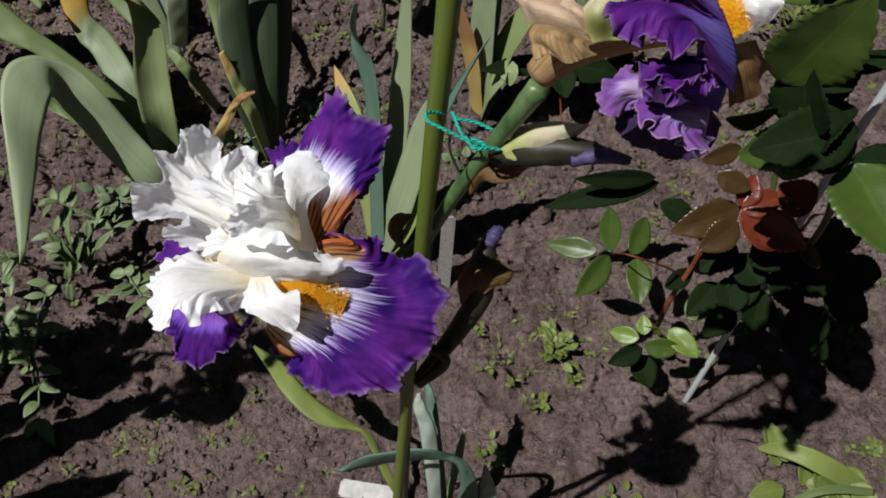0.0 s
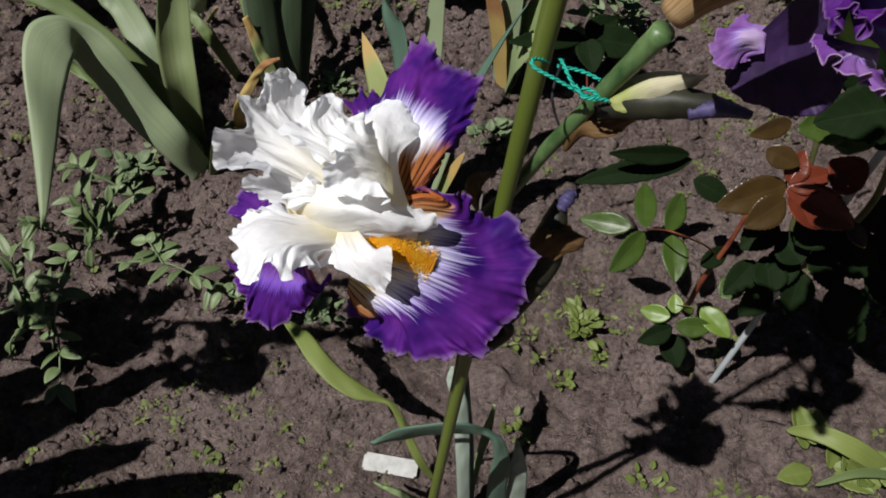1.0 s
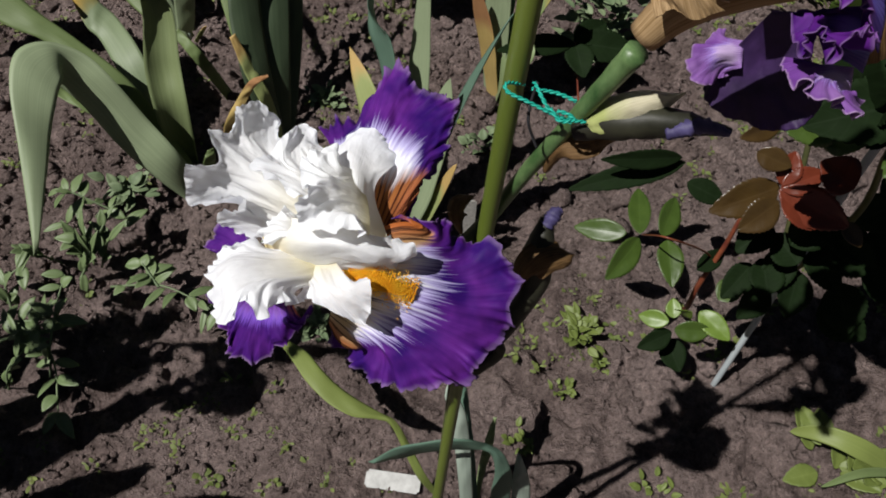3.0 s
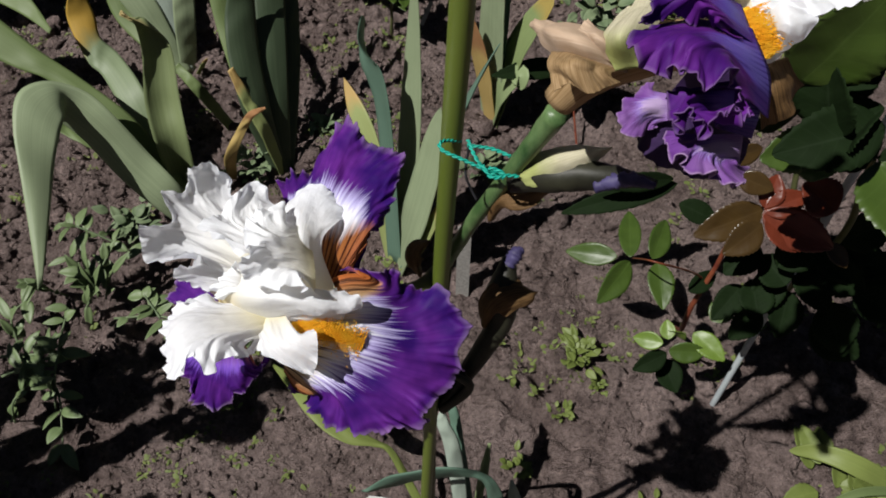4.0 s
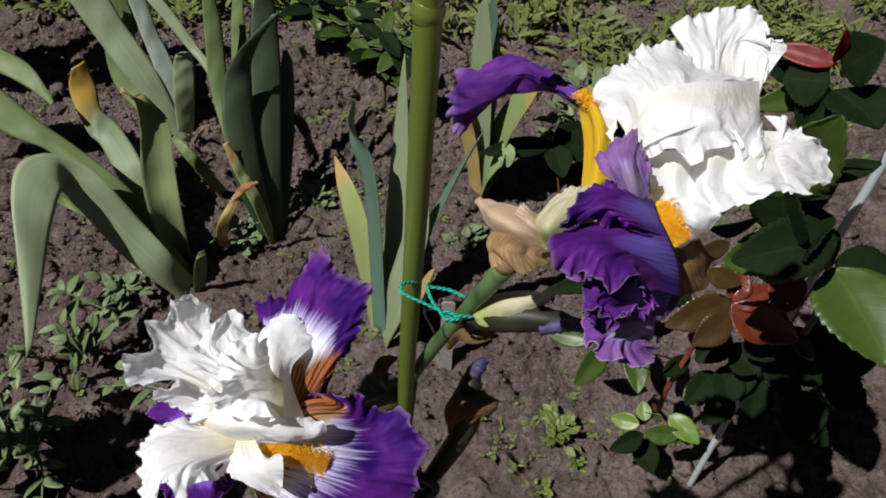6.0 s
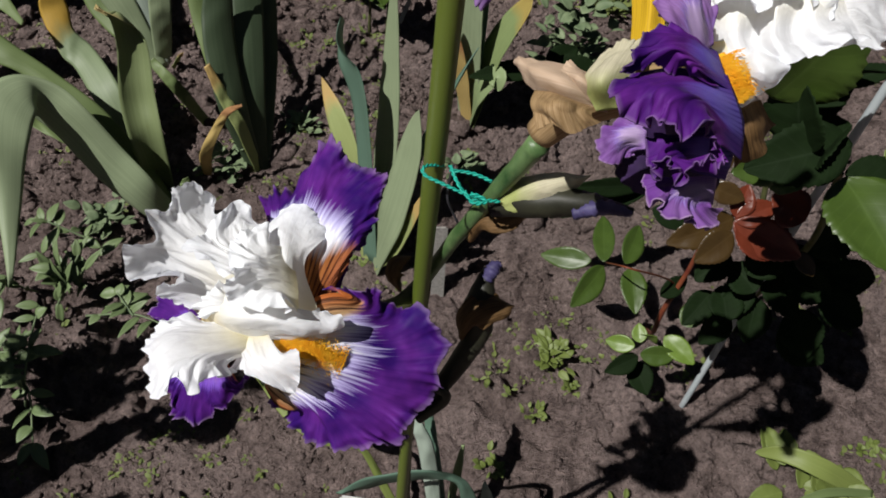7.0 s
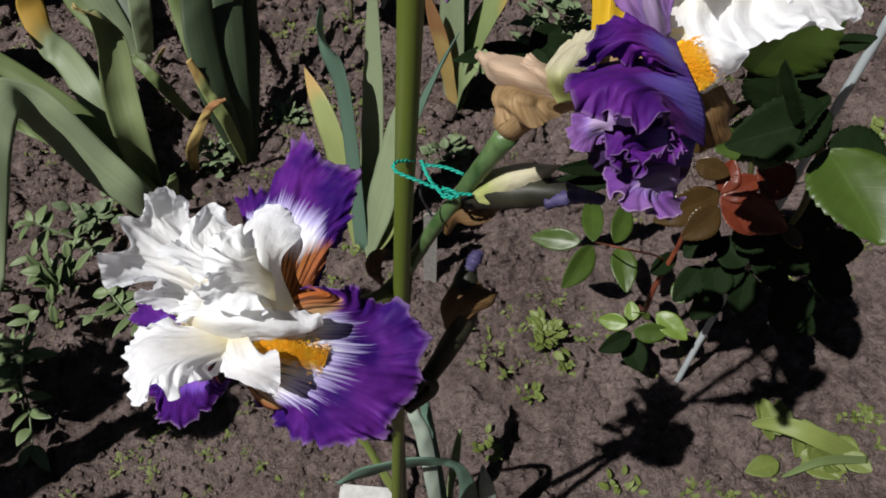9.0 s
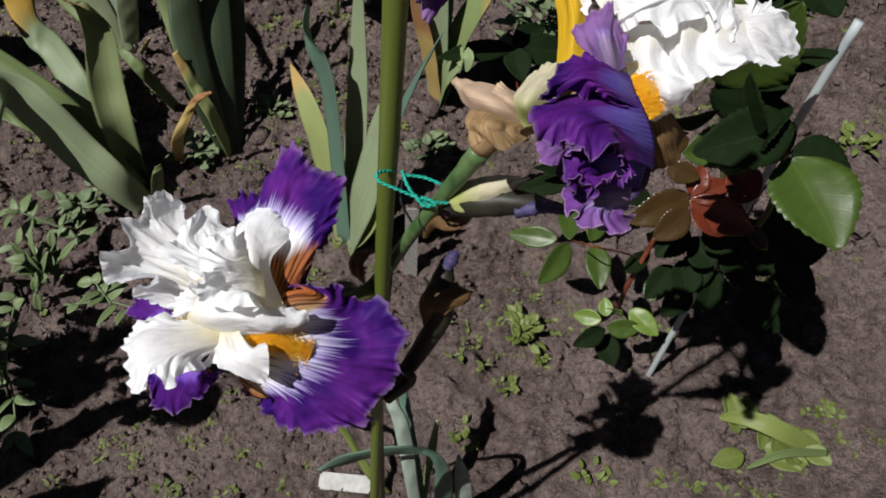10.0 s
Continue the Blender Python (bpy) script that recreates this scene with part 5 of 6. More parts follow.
leaf_clump(BACK, "small clump of pale green iris leaves", [
    ([BACK, (0.055, 1.120, 0.124), (0.052, 1.120, 0.231), (0.046, 1.120, 0.349)], 0.05, GLAUCOUS, {}),
    ([BACK, (0.089, 1.110, 0.134), (0.133, 1.100, 0.237)], 0.045, WILT, {"tip": 2.4}),
    ([BACK, (0.040, 1.110, 0.110), (0.014, 1.110, 0.203)], 0.03, STRAW, {}),
    ([BACK, (0.072, 1.090, 0.073), (0.095, 1.080, 0.115), (0.100, 1.070, 0.096)], 0.034, PALE, {}),
    ([BACK, (0.063, 1.150, 0.228), (0.058, 1.150, 0.334)], 0.036, BLUE, {}),
], turned=True)
strap_clump((0.035, 0.425, -0.01), "low clump of arching silvery iris leaves at the stake's foot", [
    (BLUE, 0.002, [(0.072, 0.419, 0.000), (0.062, 0.411, 0.120), (0.061, 0.411, 0.170), (0.056, 0.411, 0.205), (0.046, 0.410, 0.220), (0.030, 0.416, 0.205), (0.008, 0.415, 0.198), (-0.022, 0.410, 0.190), (-0.045, 0.402, 0.195)],
     [(0.091, 0.420, 0.000), (0.080, 0.412, 0.120), (0.076, 0.411, 0.170), (0.066, 0.413, 0.205), (0.052, 0.415, 0.220), (0.032, 0.406, 0.245), (0.010, 0.405, 0.244), (-0.019, 0.403, 0.230), (-0.046, 0.403, 0.195)]),
    (SILVER, 0.002, [(0.091, 0.420, 0.000), (0.083, 0.419, 0.100), (0.080, 0.423, 0.140), (0.080, 0.428, 0.165), (0.081, 0.432, 0.170)],
     [(0.112, 0.421, 0.000), (0.101, 0.420, 0.100), (0.094, 0.424, 0.140), (0.085, 0.429, 0.165), (0.082, 0.432, 0.170)]),
    (SILVER, 0.002, [(0.043, 0.425, 0.000), (0.033, 0.429, 0.100), (0.026, 0.441, 0.150), (0.019, 0.454, 0.190), (0.013, 0.461, 0.210), (0.015, 0.470, 0.220)],
     [(0.056, 0.425, 0.000), (0.046, 0.430, 0.100), (0.040, 0.445, 0.150), (0.033, 0.455, 0.190), (0.023, 0.464, 0.210), (0.018, 0.471, 0.220)]),
    (BLUE, 0.002, [(0.049, 0.429, 0.000), (0.035, 0.445, 0.110), (0.028, 0.469, 0.160), (0.022, 0.486, 0.190), (0.019, 0.498, 0.200)],
     [(0.060, 0.429, 0.000), (0.047, 0.449, 0.110), (0.038, 0.469, 0.160), (0.031, 0.485, 0.190), (0.021, 0.498, 0.200)]),
    (PALE, 0.0015, [(0.052, 0.439, 0.020), (0.053, 0.456, 0.060), (0.055, 0.467, 0.100), (0.061, 0.480, 0.140)],
     [(0.057, 0.439, 0.020), (0.060, 0.456, 0.060), (0.064, 0.467, 0.100), (0.064, 0.481, 0.140)]),
    (LIME, 0.0015, [(0.011, 0.453, 0.000), (-0.009, 0.456, 0.045), (-0.024, 0.470, 0.075), (-0.038, 0.483, 0.100), (-0.051, 0.484, 0.107), (-0.076, 0.482, 0.114), (-0.100, 0.491, 0.120), (-0.123, 0.509, 0.125), (-0.143, 0.533, 0.125), (-0.166, 0.561, 0.120)],
     [(0.019, 0.454, 0.000), (0.001, 0.457, 0.045), (-0.017, 0.474, 0.075), (-0.032, 0.486, 0.100), (-0.047, 0.491, 0.107), (-0.070, 0.499, 0.114), (-0.092, 0.510, 0.120), (-0.112, 0.525, 0.125), (-0.132, 0.545, 0.125), (-0.164, 0.563, 0.120)]),
    (PALE, 0.002, [(0.008, 0.430, 0.000), (-0.018, 0.420, 0.050), (-0.037, 0.420, 0.060), (-0.045, 0.422, 0.060)],
     [(0.009, 0.416, 0.000), (-0.017, 0.412, 0.050), (-0.037, 0.416, 0.060), (-0.045, 0.420, 0.060)]),
])

# ---- rose bush ----


def rose_bush():
    root = thing("rose_bush", (0.36, 0.70, 0), "low rose bush with green, bronze and maroon leaves", "rose")
    node = (0.202, 0.594, 0.286)
    fork = (0.272, 0.640, 0.160)
    top = (0.289, 0.654, 0.270)
    tube("cane", [(0.31, 0.74, -0.02), (0.278, 0.652, 0.100), fork, (0.282, 0.647, 0.220), top, (0.323, 0.676, 0.295)], [0.003, 0.003, 0.0028, 0.002, 0.0012], CANE, root, lump=0.1)
    tube("cane", [fork, (0.274, 0.647, 0.200), node, (0.199, 0.653, 0.220)], [0.0014, 0.001, 0.0008], CANE, root)
    tube("cane", [(0.42, 0.76, -0.02), (0.361, 0.616, 0.300), (0.323, 0.575, 0.420), (0.314, 0.563, 0.450)], [0.0035, 0.003, 0.0015], DARK_STEM, root)
    tube("cane", [(0.44, 0.76, -0.02), (0.365, 0.790, 0.360), (0.349, 0.772, 0.460), (0.354, 0.774, 0.500)], [0.0035, 0.003, 0.0015], DARK_STEM, root)
    for k, (b, t, half, mat, lean) in enumerate([
        ((0.272, 0.795, 0.190), (0.138, 0.756, 0.170), 0.015, ROSE_DEEP_SHADED, 0),
        ((0.265, 0.790, 0.200), (0.166, 0.756, 0.220), 0.012, ROSE_DEEP_SHADED, 25),
        ((0.185, 0.658, 0.215), (0.135, 0.674, 0.200), 0.012, ROSE, 0),
        ((0.196, 0.651, 0.225), (0.202, 0.719, 0.220), 0.0115, ROSE, 15),
        ((0.218, 0.650, 0.225), (0.237, 0.699, 0.230), 0.0125, ROSE, -10),
        ((0.197, 0.648, 0.220), (0.164, 0.608, 0.200), 0.0145, ROSE, 20),
        ((0.223, 0.645, 0.225), (0.226, 0.598, 0.210), 0.0135, ROSE, 0),
        ((0.273, 0.772, 0.180), (0.321, 0.764, 0.160), 0.014, ROSE_DEEP_SHADED, 0),
        ((0.286, 0.529, 0.508), (0.217, 0.513, 0.495), 0.021, ROSE_DEEP_SHADED, 0),
        ((0.278, 0.572, 0.521), (0.322, 0.583, 0.530), 0.008, ROSE_DEEP_SHADED, 10),
        ((0.252, 0.560, 0.497), (0.298, 0.580, 0.514), 0.013, ROSE_DEEP_SHADED, 0),
        ((0.288, 0.657, 0.544), (0.239, 0.677, 0.563), 0.016, ROSE_DEEP_SHADED, 0),
        ((0.310, 0.663, 0.536), (0.247, 0.648, 0.523), 0.011, ROSE, 20),
        ((0.279, 0.606, 0.349), (0.222, 0.587, 0.332), 0.016, ROSE_BROWN, 10),
        ((0.275, 0.597, 0.354), (0.335, 0.578, 0.336), 0.017, ROSE_RED, -10),
        ((0.276, 0.600, 0.357), (0.285, 0.621, 0.376), 0.011, ROSE_RED, 0),
        ((0.278, 0.594, 0.351), (0.306, 0.575, 0.333), 0.014, ROSE_RED, 15),
        ((0.276, 0.598, 0.355), (0.311, 0.610, 0.365), 0.012, ROSE_RED, 0),
        ((0.275, 0.590, 0.348), (0.244, 0.570, 0.330), 0.014, ROSE_BROWN, 10),
        ((0.335, 0.588, 0.331), (0.352, 0.573, 0.318), 0.008, ROSE_BROWN, 0),
        ((0.267, 0.629, 0.397), (0.234, 0.618, 0.388), 0.009, ROSE_BROWN, 25),
        ((0.249, 0.611, 0.381), (0.278, 0.604, 0.374), 0.010, ROSE_BROWN, -20),
        # filler leaflets for the shadowed middle, darkness put into their colour
        ((0.340, 0.624, 0.296), (0.395, 0.595, 0.268), 0.018, ROSE_DEEP_SHADED, 0),
        ((0.339, 0.620, 0.265), (0.373, 0.587, 0.235), 0.019, ROSE_DEEP_SHADED, 10),
        ((0.317, 0.615, 0.261), (0.312, 0.583, 0.232), 0.016, ROSE_DEEP_SHADED, -10),
        ((0.383, 0.616, 0.274), (0.427, 0.615, 0.273), 0.016, ROSE_DEEP_SHADED, 0),
        ((0.294, 0.608, 0.242), (0.268, 0.582, 0.219), 0.014, ROSE_DEEP_SHADED, 0),
        ((0.306, 0.590, 0.294), (0.339, 0.615, 0.316), 0.019, ROSE_DEEP_SHADED, -5),
        ((0.351, 0.605, 0.280), (0.394, 0.592, 0.267), 0.020, ROSE_DEEP_SHADED, -1),
        ((0.361, 0.609, 0.310), (0.405, 0.627, 0.326), 0.019, ROSE_DEEP_SHADED, -14),
        ((0.394, 0.604, 0.250), (0.439, 0.587, 0.233), 0.020, ROSE_DEEP_SHADED, 5),
        ((0.338, 0.606, 0.240), (0.331, 0.572, 0.209), 0.019, ROSE_DEEP_SHADED, 10),
        ((0.377, 0.600, 0.234), (0.392, 0.565, 0.200), 0.021, ROSE_DEEP_SHADED, -11),
        ((0.296, 0.617, 0.292), (0.266, 0.595, 0.273), 0.016, ROSE_DEEP_SHADED, -15),
        ((0.403, 0.620, 0.265), (0.447, 0.619, 0.263), 0.019, ROSE_DEEP_SHADED, -16),
        ((0.367, 0.589, 0.210), (0.414, 0.567, 0.189), 0.019, ROSE_DEEP_SHADED, -19),
        ((0.370, 0.612, 0.340), (0.408, 0.633, 0.359), 0.017, ROSE_DEEP_SHADED, 5),
        ((0.319, 0.607, 0.214), (0.293, 0.580, 0.190), 0.017, ROSE_DEEP_SHADED, 15),
        ((0.246, 0.612, 0.130), (0.217, 0.624, 0.120), 0.010, ROSE_LIGHT, 0),
        ((0.252, 0.617, 0.130), (0.251, 0.636, 0.140), 0.0085, ROSE_LIGHT, 15),
        ((0.251, 0.602, 0.130), (0.291, 0.603, 0.130), 0.012, ROSE, -15),
        ((0.277, 0.621, 0.140), (0.308, 0.594, 0.130), 0.0125, ROSE_LIGHT, 0),
        ((0.255, 0.612, 0.110), (0.218, 0.595, 0.100), 0.012, ROSE_DEEP_SHADED, 10),
        ((0.287, 0.616, 0.170), (0.310, 0.638, 0.180), 0.013, ROSE, 20),
        ((0.260, 0.632, 0.120), (0.264, 0.612, 0.150), 0.010, ROSE_LIGHT, -25),
        ((0.258, 0.624, 0.080), (0.275, 0.593, 0.060), 0.015, ROSE_DEEP_SHADED, 0),
        ((0.258, 0.630, 0.200), (0.290, 0.657, 0.200), 0.010, ROSE_DEEP_SHADED, 0),
        # five leaflets added to keep the sun off the rod
        ((0.303, 0.575, 0.240), (0.301, 0.610, 0.250), 0.017, ROSE_DEEP_SHADED, 0),
        ((0.322, 0.589, 0.270), (0.302, 0.615, 0.280), 0.018, ROSE_DEEP_SHADED, 0),
        ((0.322, 0.589, 0.330), (0.300, 0.613, 0.340), 0.018, ROSE_RED, 0),
        ((0.327, 0.589, 0.370), (0.301, 0.608, 0.380), 0.018, ROSE_RED, 0),
        ((0.327, 0.581, 0.430), (0.301, 0.601, 0.440), 0.021, ROSE_DEEP_SHADED, 0),
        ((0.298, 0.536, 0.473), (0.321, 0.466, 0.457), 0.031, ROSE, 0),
        ((0.310, 0.554, 0.460), (0.363, 0.545, 0.443), 0.022, ROSE_DEEP_SHADED, 20),
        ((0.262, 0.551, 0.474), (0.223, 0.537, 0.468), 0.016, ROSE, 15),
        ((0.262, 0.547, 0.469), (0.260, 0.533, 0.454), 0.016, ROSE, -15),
        ((0.265, 0.534, 0.488), (0.281, 0.536, 0.518), 0.030, ROSE_DEEP_SHADED, 75),
        ((0.257, 0.530, 0.496), (0.241, 0.550, 0.542), 0.026, ROSE_DEEP_SHADED, 75),
        ((0.239, 0.546, 0.502), (0.206, 0.541, 0.496), 0.015, ROSE_DEEP_SHADED, 75),
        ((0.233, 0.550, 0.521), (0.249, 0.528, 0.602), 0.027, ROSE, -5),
        ((0.265, 0.568, 0.529), (0.301, 0.558, 0.544), 0.012, ROSE_DEEP_SHADED, 75),
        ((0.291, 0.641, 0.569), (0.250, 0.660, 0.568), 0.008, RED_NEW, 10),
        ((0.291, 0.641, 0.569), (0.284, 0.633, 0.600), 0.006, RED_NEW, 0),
        ((0.290, 0.635, 0.557), (0.261, 0.646, 0.552), 0.022, ROSE_DEEP_SHADED, 0),
        ((0.293, 0.626, 0.545), (0.276, 0.621, 0.525), 0.02, ROSE_DEEP_SHADED, 10),
        ((0.294, 0.631, 0.555), (0.313, 0.591, 0.553), 0.024, ROSE_DEEP_SHADED, 10),
        ((0.295, 0.637, 0.566), (0.307, 0.623, 0.597), 0.02, ROSE_DEEP_SHADED, 20),
    ]):
        leaflet(b, t, half, mat, root, seed=k * 1.7, lean=lean)
    return root


rose_bush()


def rear_rose():
    root = thing("rose_shoot", (0.20, 1.05, 0), "low rose shoot with glossy dark green leaves", "rose")
    hub = (0.174, 1.132, 0.100)
    tube("cane", [(0.20, 1.05, -0.02), hub], [0.002, 0.0012], CANE, root)
    for k, (b, t, half, mat) in enumerate([
        (hub, (0.055, 1.071, 0.120), 0.017, ROSE_DEEP_SHADED),
        (hub, (0.188, 1.075, 0.080), 0.022, ROSE_DEEP_SHADED),
        (hub, (0.273, 1.147, 0.080), 0.026, ROSE_DEEP_SHADED),
        (hub, (0.226, 1.190, 0.100), 0.02, ROSE_DEEP_SHADED),
    ]):
        leaflet(b, t, half, mat, root, seed=k * 2.3 + 50)
    return root


rear_rose()

# ---- the neighbour irises, to the side of the view, whose shade lies on the soil ----
neighbour = copy_thing(iris, pose(-0.52, 0.435, 0, 0, 0, 8))
tagged(neighbour, "bearded iris standing nearby that shades the soil", "iris")
other_neighbour = copy_thing(iris, pose(-0.60, 0.43, 0, 0, 0, -25))
tagged(other_neighbour, "bearded iris standing nearby that shades the soil", "iris")
SIDE = (-0.62, 0.27, -0.01)
SUNFACE = (-0.5, -0.43, 1.0)
leaf_clump(SIDE, "clump of iris leaves shading the soil", [
    ([SIDE, (-0.62, 0.30, 0.25), (-0.60, 0.33, 0.50)], 0.055, GREEN, {"face": (-0.7, -0.7, 0.1)}),
    ([SIDE, (-0.58, 0.27, 0.25), (-0.536, 0.28, 0.45)], 0.055, GREEN, {"face": (-0.7, -0.7, 0.1)}),
    ([SIDE, (-0.66, 0.30, 0.25), (-0.69, 0.36, 0.55)], 0.055, GREEN, {"face": (-0.7, -0.7, 0.1)}),
    ([SIDE, (-0.56, 0.24, 0.28), (-0.46, 0.26, 0.36), (-0.36, 0.305, 0.31)], 0.045, GREEN, {"face": SUNFACE}),
    ([SIDE, (-0.68, 0.38, 0.25), (-0.74, 0.44, 0.48)], 0.055, GREEN, {"face": (-0.7, -0.7, 0.1)}),
    ([SIDE, (-0.60, 0.33, 0.28), (-0.56, 0.36, 0.52)], 0.055, GREEN, {"face": (-0.7, -0.7, 0.1)}),
    ([SIDE, (-0.66, 0.40, 0.22), (-0.66, 0.47, 0.42)], 0.055, GREEN, {"face": (-0.7, -0.7, 0.1)}),
    ([SIDE, (-0.62, 0.22, 0.20), (-0.60, 0.19, 0.40)], 0.050, GREEN, {"face": (-0.7, -0.7, 0.1)}),
])

# unseen clump, added to darken the soil at the far left
FAR_SIDE = (-1.08, 1.30, -0.01)
leaf_clump(FAR_SIDE, "unseen clump of iris leaves added to shade the far soil", [
    ([FAR_SIDE, (-1.08 + 0.05 * k, 1.30 + 0.03 * (k % 3 - 1), 0.26), (-1.14 + 0.085 * k, 1.28 + 0.06 * (k % 4 - 1), 0.46 + 0.03 * (k % 3))], 0.060, GREEN, {"face": (-0.7, -0.7, 0.1)})
    for k in range(7)
])

# ---- low plants ----


def small_leaf(base, tip, half, face, mat, parent, seed=0, name="leaf"):
    """A plain lance-shaped leaf of a weed."""
    base, tip = np.array(base, float), np.array(tip, float)
    ax = tip - base
    le = np.linalg.norm(ax)
    tn = ax / le
    side = unit(np.cross(tn, face))
    nr = np.cross(side, tn)
    verts, uv = [], []
    for i in range(9):
        v = i / 8
        w = half * max(0.04, math.sin(math.pi * v ** 0.8) ** 0.8)
        for j in range(5):
            u = -1 + j / 2
            verts.append(base + tn * le * v + side * u * w + nr * (0.3 * w * abs(u) - 0.25 * le * (v - 0.4) ** 2 + 0.1 * half * noise.noise((u, v * 3, seed))))
            uv.append((0.5 + u / 2, v))
    return part(name, verts, grid_faces(9, 5), mat, parent, "", uv, thick=0.0004)


VETCH = flat_leaf_mat("vetch_leaf", (0.17, 0.23, 0.10), (0.10, 0.145, 0.06), 0.5)
LIGHT_WEED = flat_leaf_mat("light_weed_leaf", (0.16, 0.20, 0.045), (0.095, 0.13, 0.028), 0.55)


def vine():
    root = thing("vetch_weed", (-0.45, 0.62, 0), "sprawling grey-green vetch weed with narrow leaves", "weed")
    rng = random.Random(5)
    paths = [
        [(-0.441, 0.556, 0.000), (-0.430, 0.572, 0.050), (-0.431, 0.612, 0.070), (-0.431, 0.646, 0.080)],
        [(-0.483, 0.562, 0.060), (-0.453, 0.581, 0.060), (-0.432, 0.599, 0.060)],
        [(-0.501, 0.593, 0.050), (-0.453, 0.594, 0.060), (-0.435, 0.599, 0.060)],
        [(-0.400, 0.668, 0.030), (-0.334, 0.662, 0.050), (-0.282, 0.644, 0.050)],
        [(-0.334, 0.659, 0.050), (-0.359, 0.685, 0.060)],
        [(-0.309, 0.660, 0.040), (-0.257, 0.641, 0.030), (-0.231, 0.643, 0.020)],
        [(-0.436, 0.711, 0.020), (-0.445, 0.708, 0.060), (-0.458, 0.721, 0.080)],
        [(-0.457, 0.726, 0.020), (-0.419, 0.722, 0.070), (-0.415, 0.747, 0.080)],
        [(-0.481, 0.535, 0.000), (-0.463, 0.537, 0.050), (-0.446, 0.563, 0.060)],
        [(-0.500, 0.616, 0.020), (-0.435, 0.569, 0.030), (-0.406, 0.505, 0.020)],
        [(-0.426, 0.703, 0.020), (-0.416, 0.717, 0.050), (-0.405, 0.747, 0.050)],
        [(-0.477, 0.705, 0.020), (-0.492, 0.688, 0.060), (-0.515, 0.693, 0.060)],
        [(-0.452, 0.689, 0.010), (-0.429, 0.696, 0.050), (-0.434, 0.706, 0.070)],
        [(-0.509, 0.629, 0.020), (-0.513, 0.649, 0.050), (-0.498, 0.669, 0.060)],
        [(-0.428, 0.790, 0.020), (-0.481, 0.794, 0.050), (-0.506, 0.801, 0.050)],
    ]
    for k, p in enumerate(paths):
        tube("stem", p, [0.0016, 0.0013, 0.0009], WEED_DULL, root, sides=6, n=14)
        c, tan = spline(p, 8)
        for i in range(1, 8):
            for sg in (-1, 1):
                if rng.random() < 0.25:
                    continue
                d = unit(np.cross(tan[i], (0, 0, 1)) * sg * rng.uniform(0.3, 1) + tan[i] * rng.uniform(-0.3, 1.2) + np.array((0, 0, rng.uniform(-0.6, 0.6))))
                small_leaf(c[i], c[i] + d * rng.uniform(0.015, 0.042), rng.uniform(0.003, 0.008), (rng.uniform(-0.4, 0.4), -0.3, 1), VETCH, root, k + i)
    return root


vine()


def weed_tuft(name, at, n, size, mat, label, seed, height=0.3, group=""):
    root = thing(name, at, label, "weed", group)
    rng = random.Random(seed)
    for k in range(int(n * 1.8)):
        a = rng.uniform(0, 6.28)
        r = size * rng.uniform(0.15, 0.8)
        b = np.array((at[0] + rng.uniform(0.2, 0.9) * r * math.cos(a), at[1] + rng.uniform(0.2, 0.9) * r * math.sin(a), at[2] + size * height * rng.random()))
        a += rng.gauss(0, 0.9)
        d = np.array((math.cos(a), math.sin(a), rng.uniform(-0.1, 0.9)))
        small_leaf(b, b + unit(d) * size * rng.uniform(0.16, 0.42), size * rng.uniform(0.06, 0.13), (rng.uniform(-0.5, 0.5), rng.uniform(-0.6, 0.2), 1), mat, root, k)
    return root


def on_soil(p, lift=0.002):
    return (p[0], p[1], soil_at(p[0], p[1]) + lift)


weed_tuft("leafy_weed", on_soil((0.175, 0.672)), 26, 0.05, LIGHT_WEED, "low chickweed tuft on bare soil", 1, 0.2, "small weeds")
weed_tuft("leafy_weed", on_soil((0.155, 0.591, 0.000)), 14, 0.03, LIGHT_WEED, "low chickweed tuft on bare soil", 2, 0.2, "small weeds")
weed_tuft("leafy_weed", on_soil((0.200, 0.639, 0.000)), 14, 0.026, LIGHT_WEED, "low chickweed tuft on bare soil", 3, 0.2, "small weeds")
weed_tuft("leafy_weed", on_soil((0.105, 0.518, 0.000)), 14, 0.035, LIGHT_WEED, "low chickweed tuft on bare soil", 4, 0.2, "small weeds")
weed_tuft("leafy_weed", on_soil((0.249, 0.475, 0.000)), 14, 0.035, LIGHT_WEED, "low chickweed tuft on bare soil", 6, 0.2, "small weeds")
weed_tuft("leafy_weed", on_soil((0.545, 0.568, 0.000)), 14, 0.03, LIGHT_WEED, "low chickweed tuft on bare soil", 7, 0.2, "small weeds")
weed_tuft("leafy_weed", on_soil((0.739, 1.047, 0.000)), 14, 0.06, LIGHT_WEED, "low chickweed tuft on bare soil", 8, 0.2, "small weeds")
weed_tuft("leafy_weed", on_soil((-0.150, 0.643, 0.000)), 20, 0.05, WEED_DULL, "low chickweed tuft on bare soil", 9, 0.3, "small weeds")
weed_tuft("leafy_weed", on_soil((-0.290, 0.960, 0.000)), 20, 0.06, WEED_DULL, "feathery green weed between the iris clumps", 10, 0.8, "small weeds")


weed_tuft("feathery_weed", on_soil((0.221, 1.237, 0.000)), 60, 0.09, WEED_DULL, "feathery grey-green weed behind the irises", 31, 1.6, "small weeds")
weed_tuft("leafy_weed", on_soil((-0.442, 0.845, 0.000)), 24, 0.06, WEED_DULL, "low weed tuft beneath the bent leaf", 32, 0.3, "small weeds")
weed_tuft("leafy_weed", on_soil((-0.204, 1.066, 0.000)), 24, 0.05, WEED_DULL, "low chickweed tuft on bare soil", 33, 0.3, "small weeds")
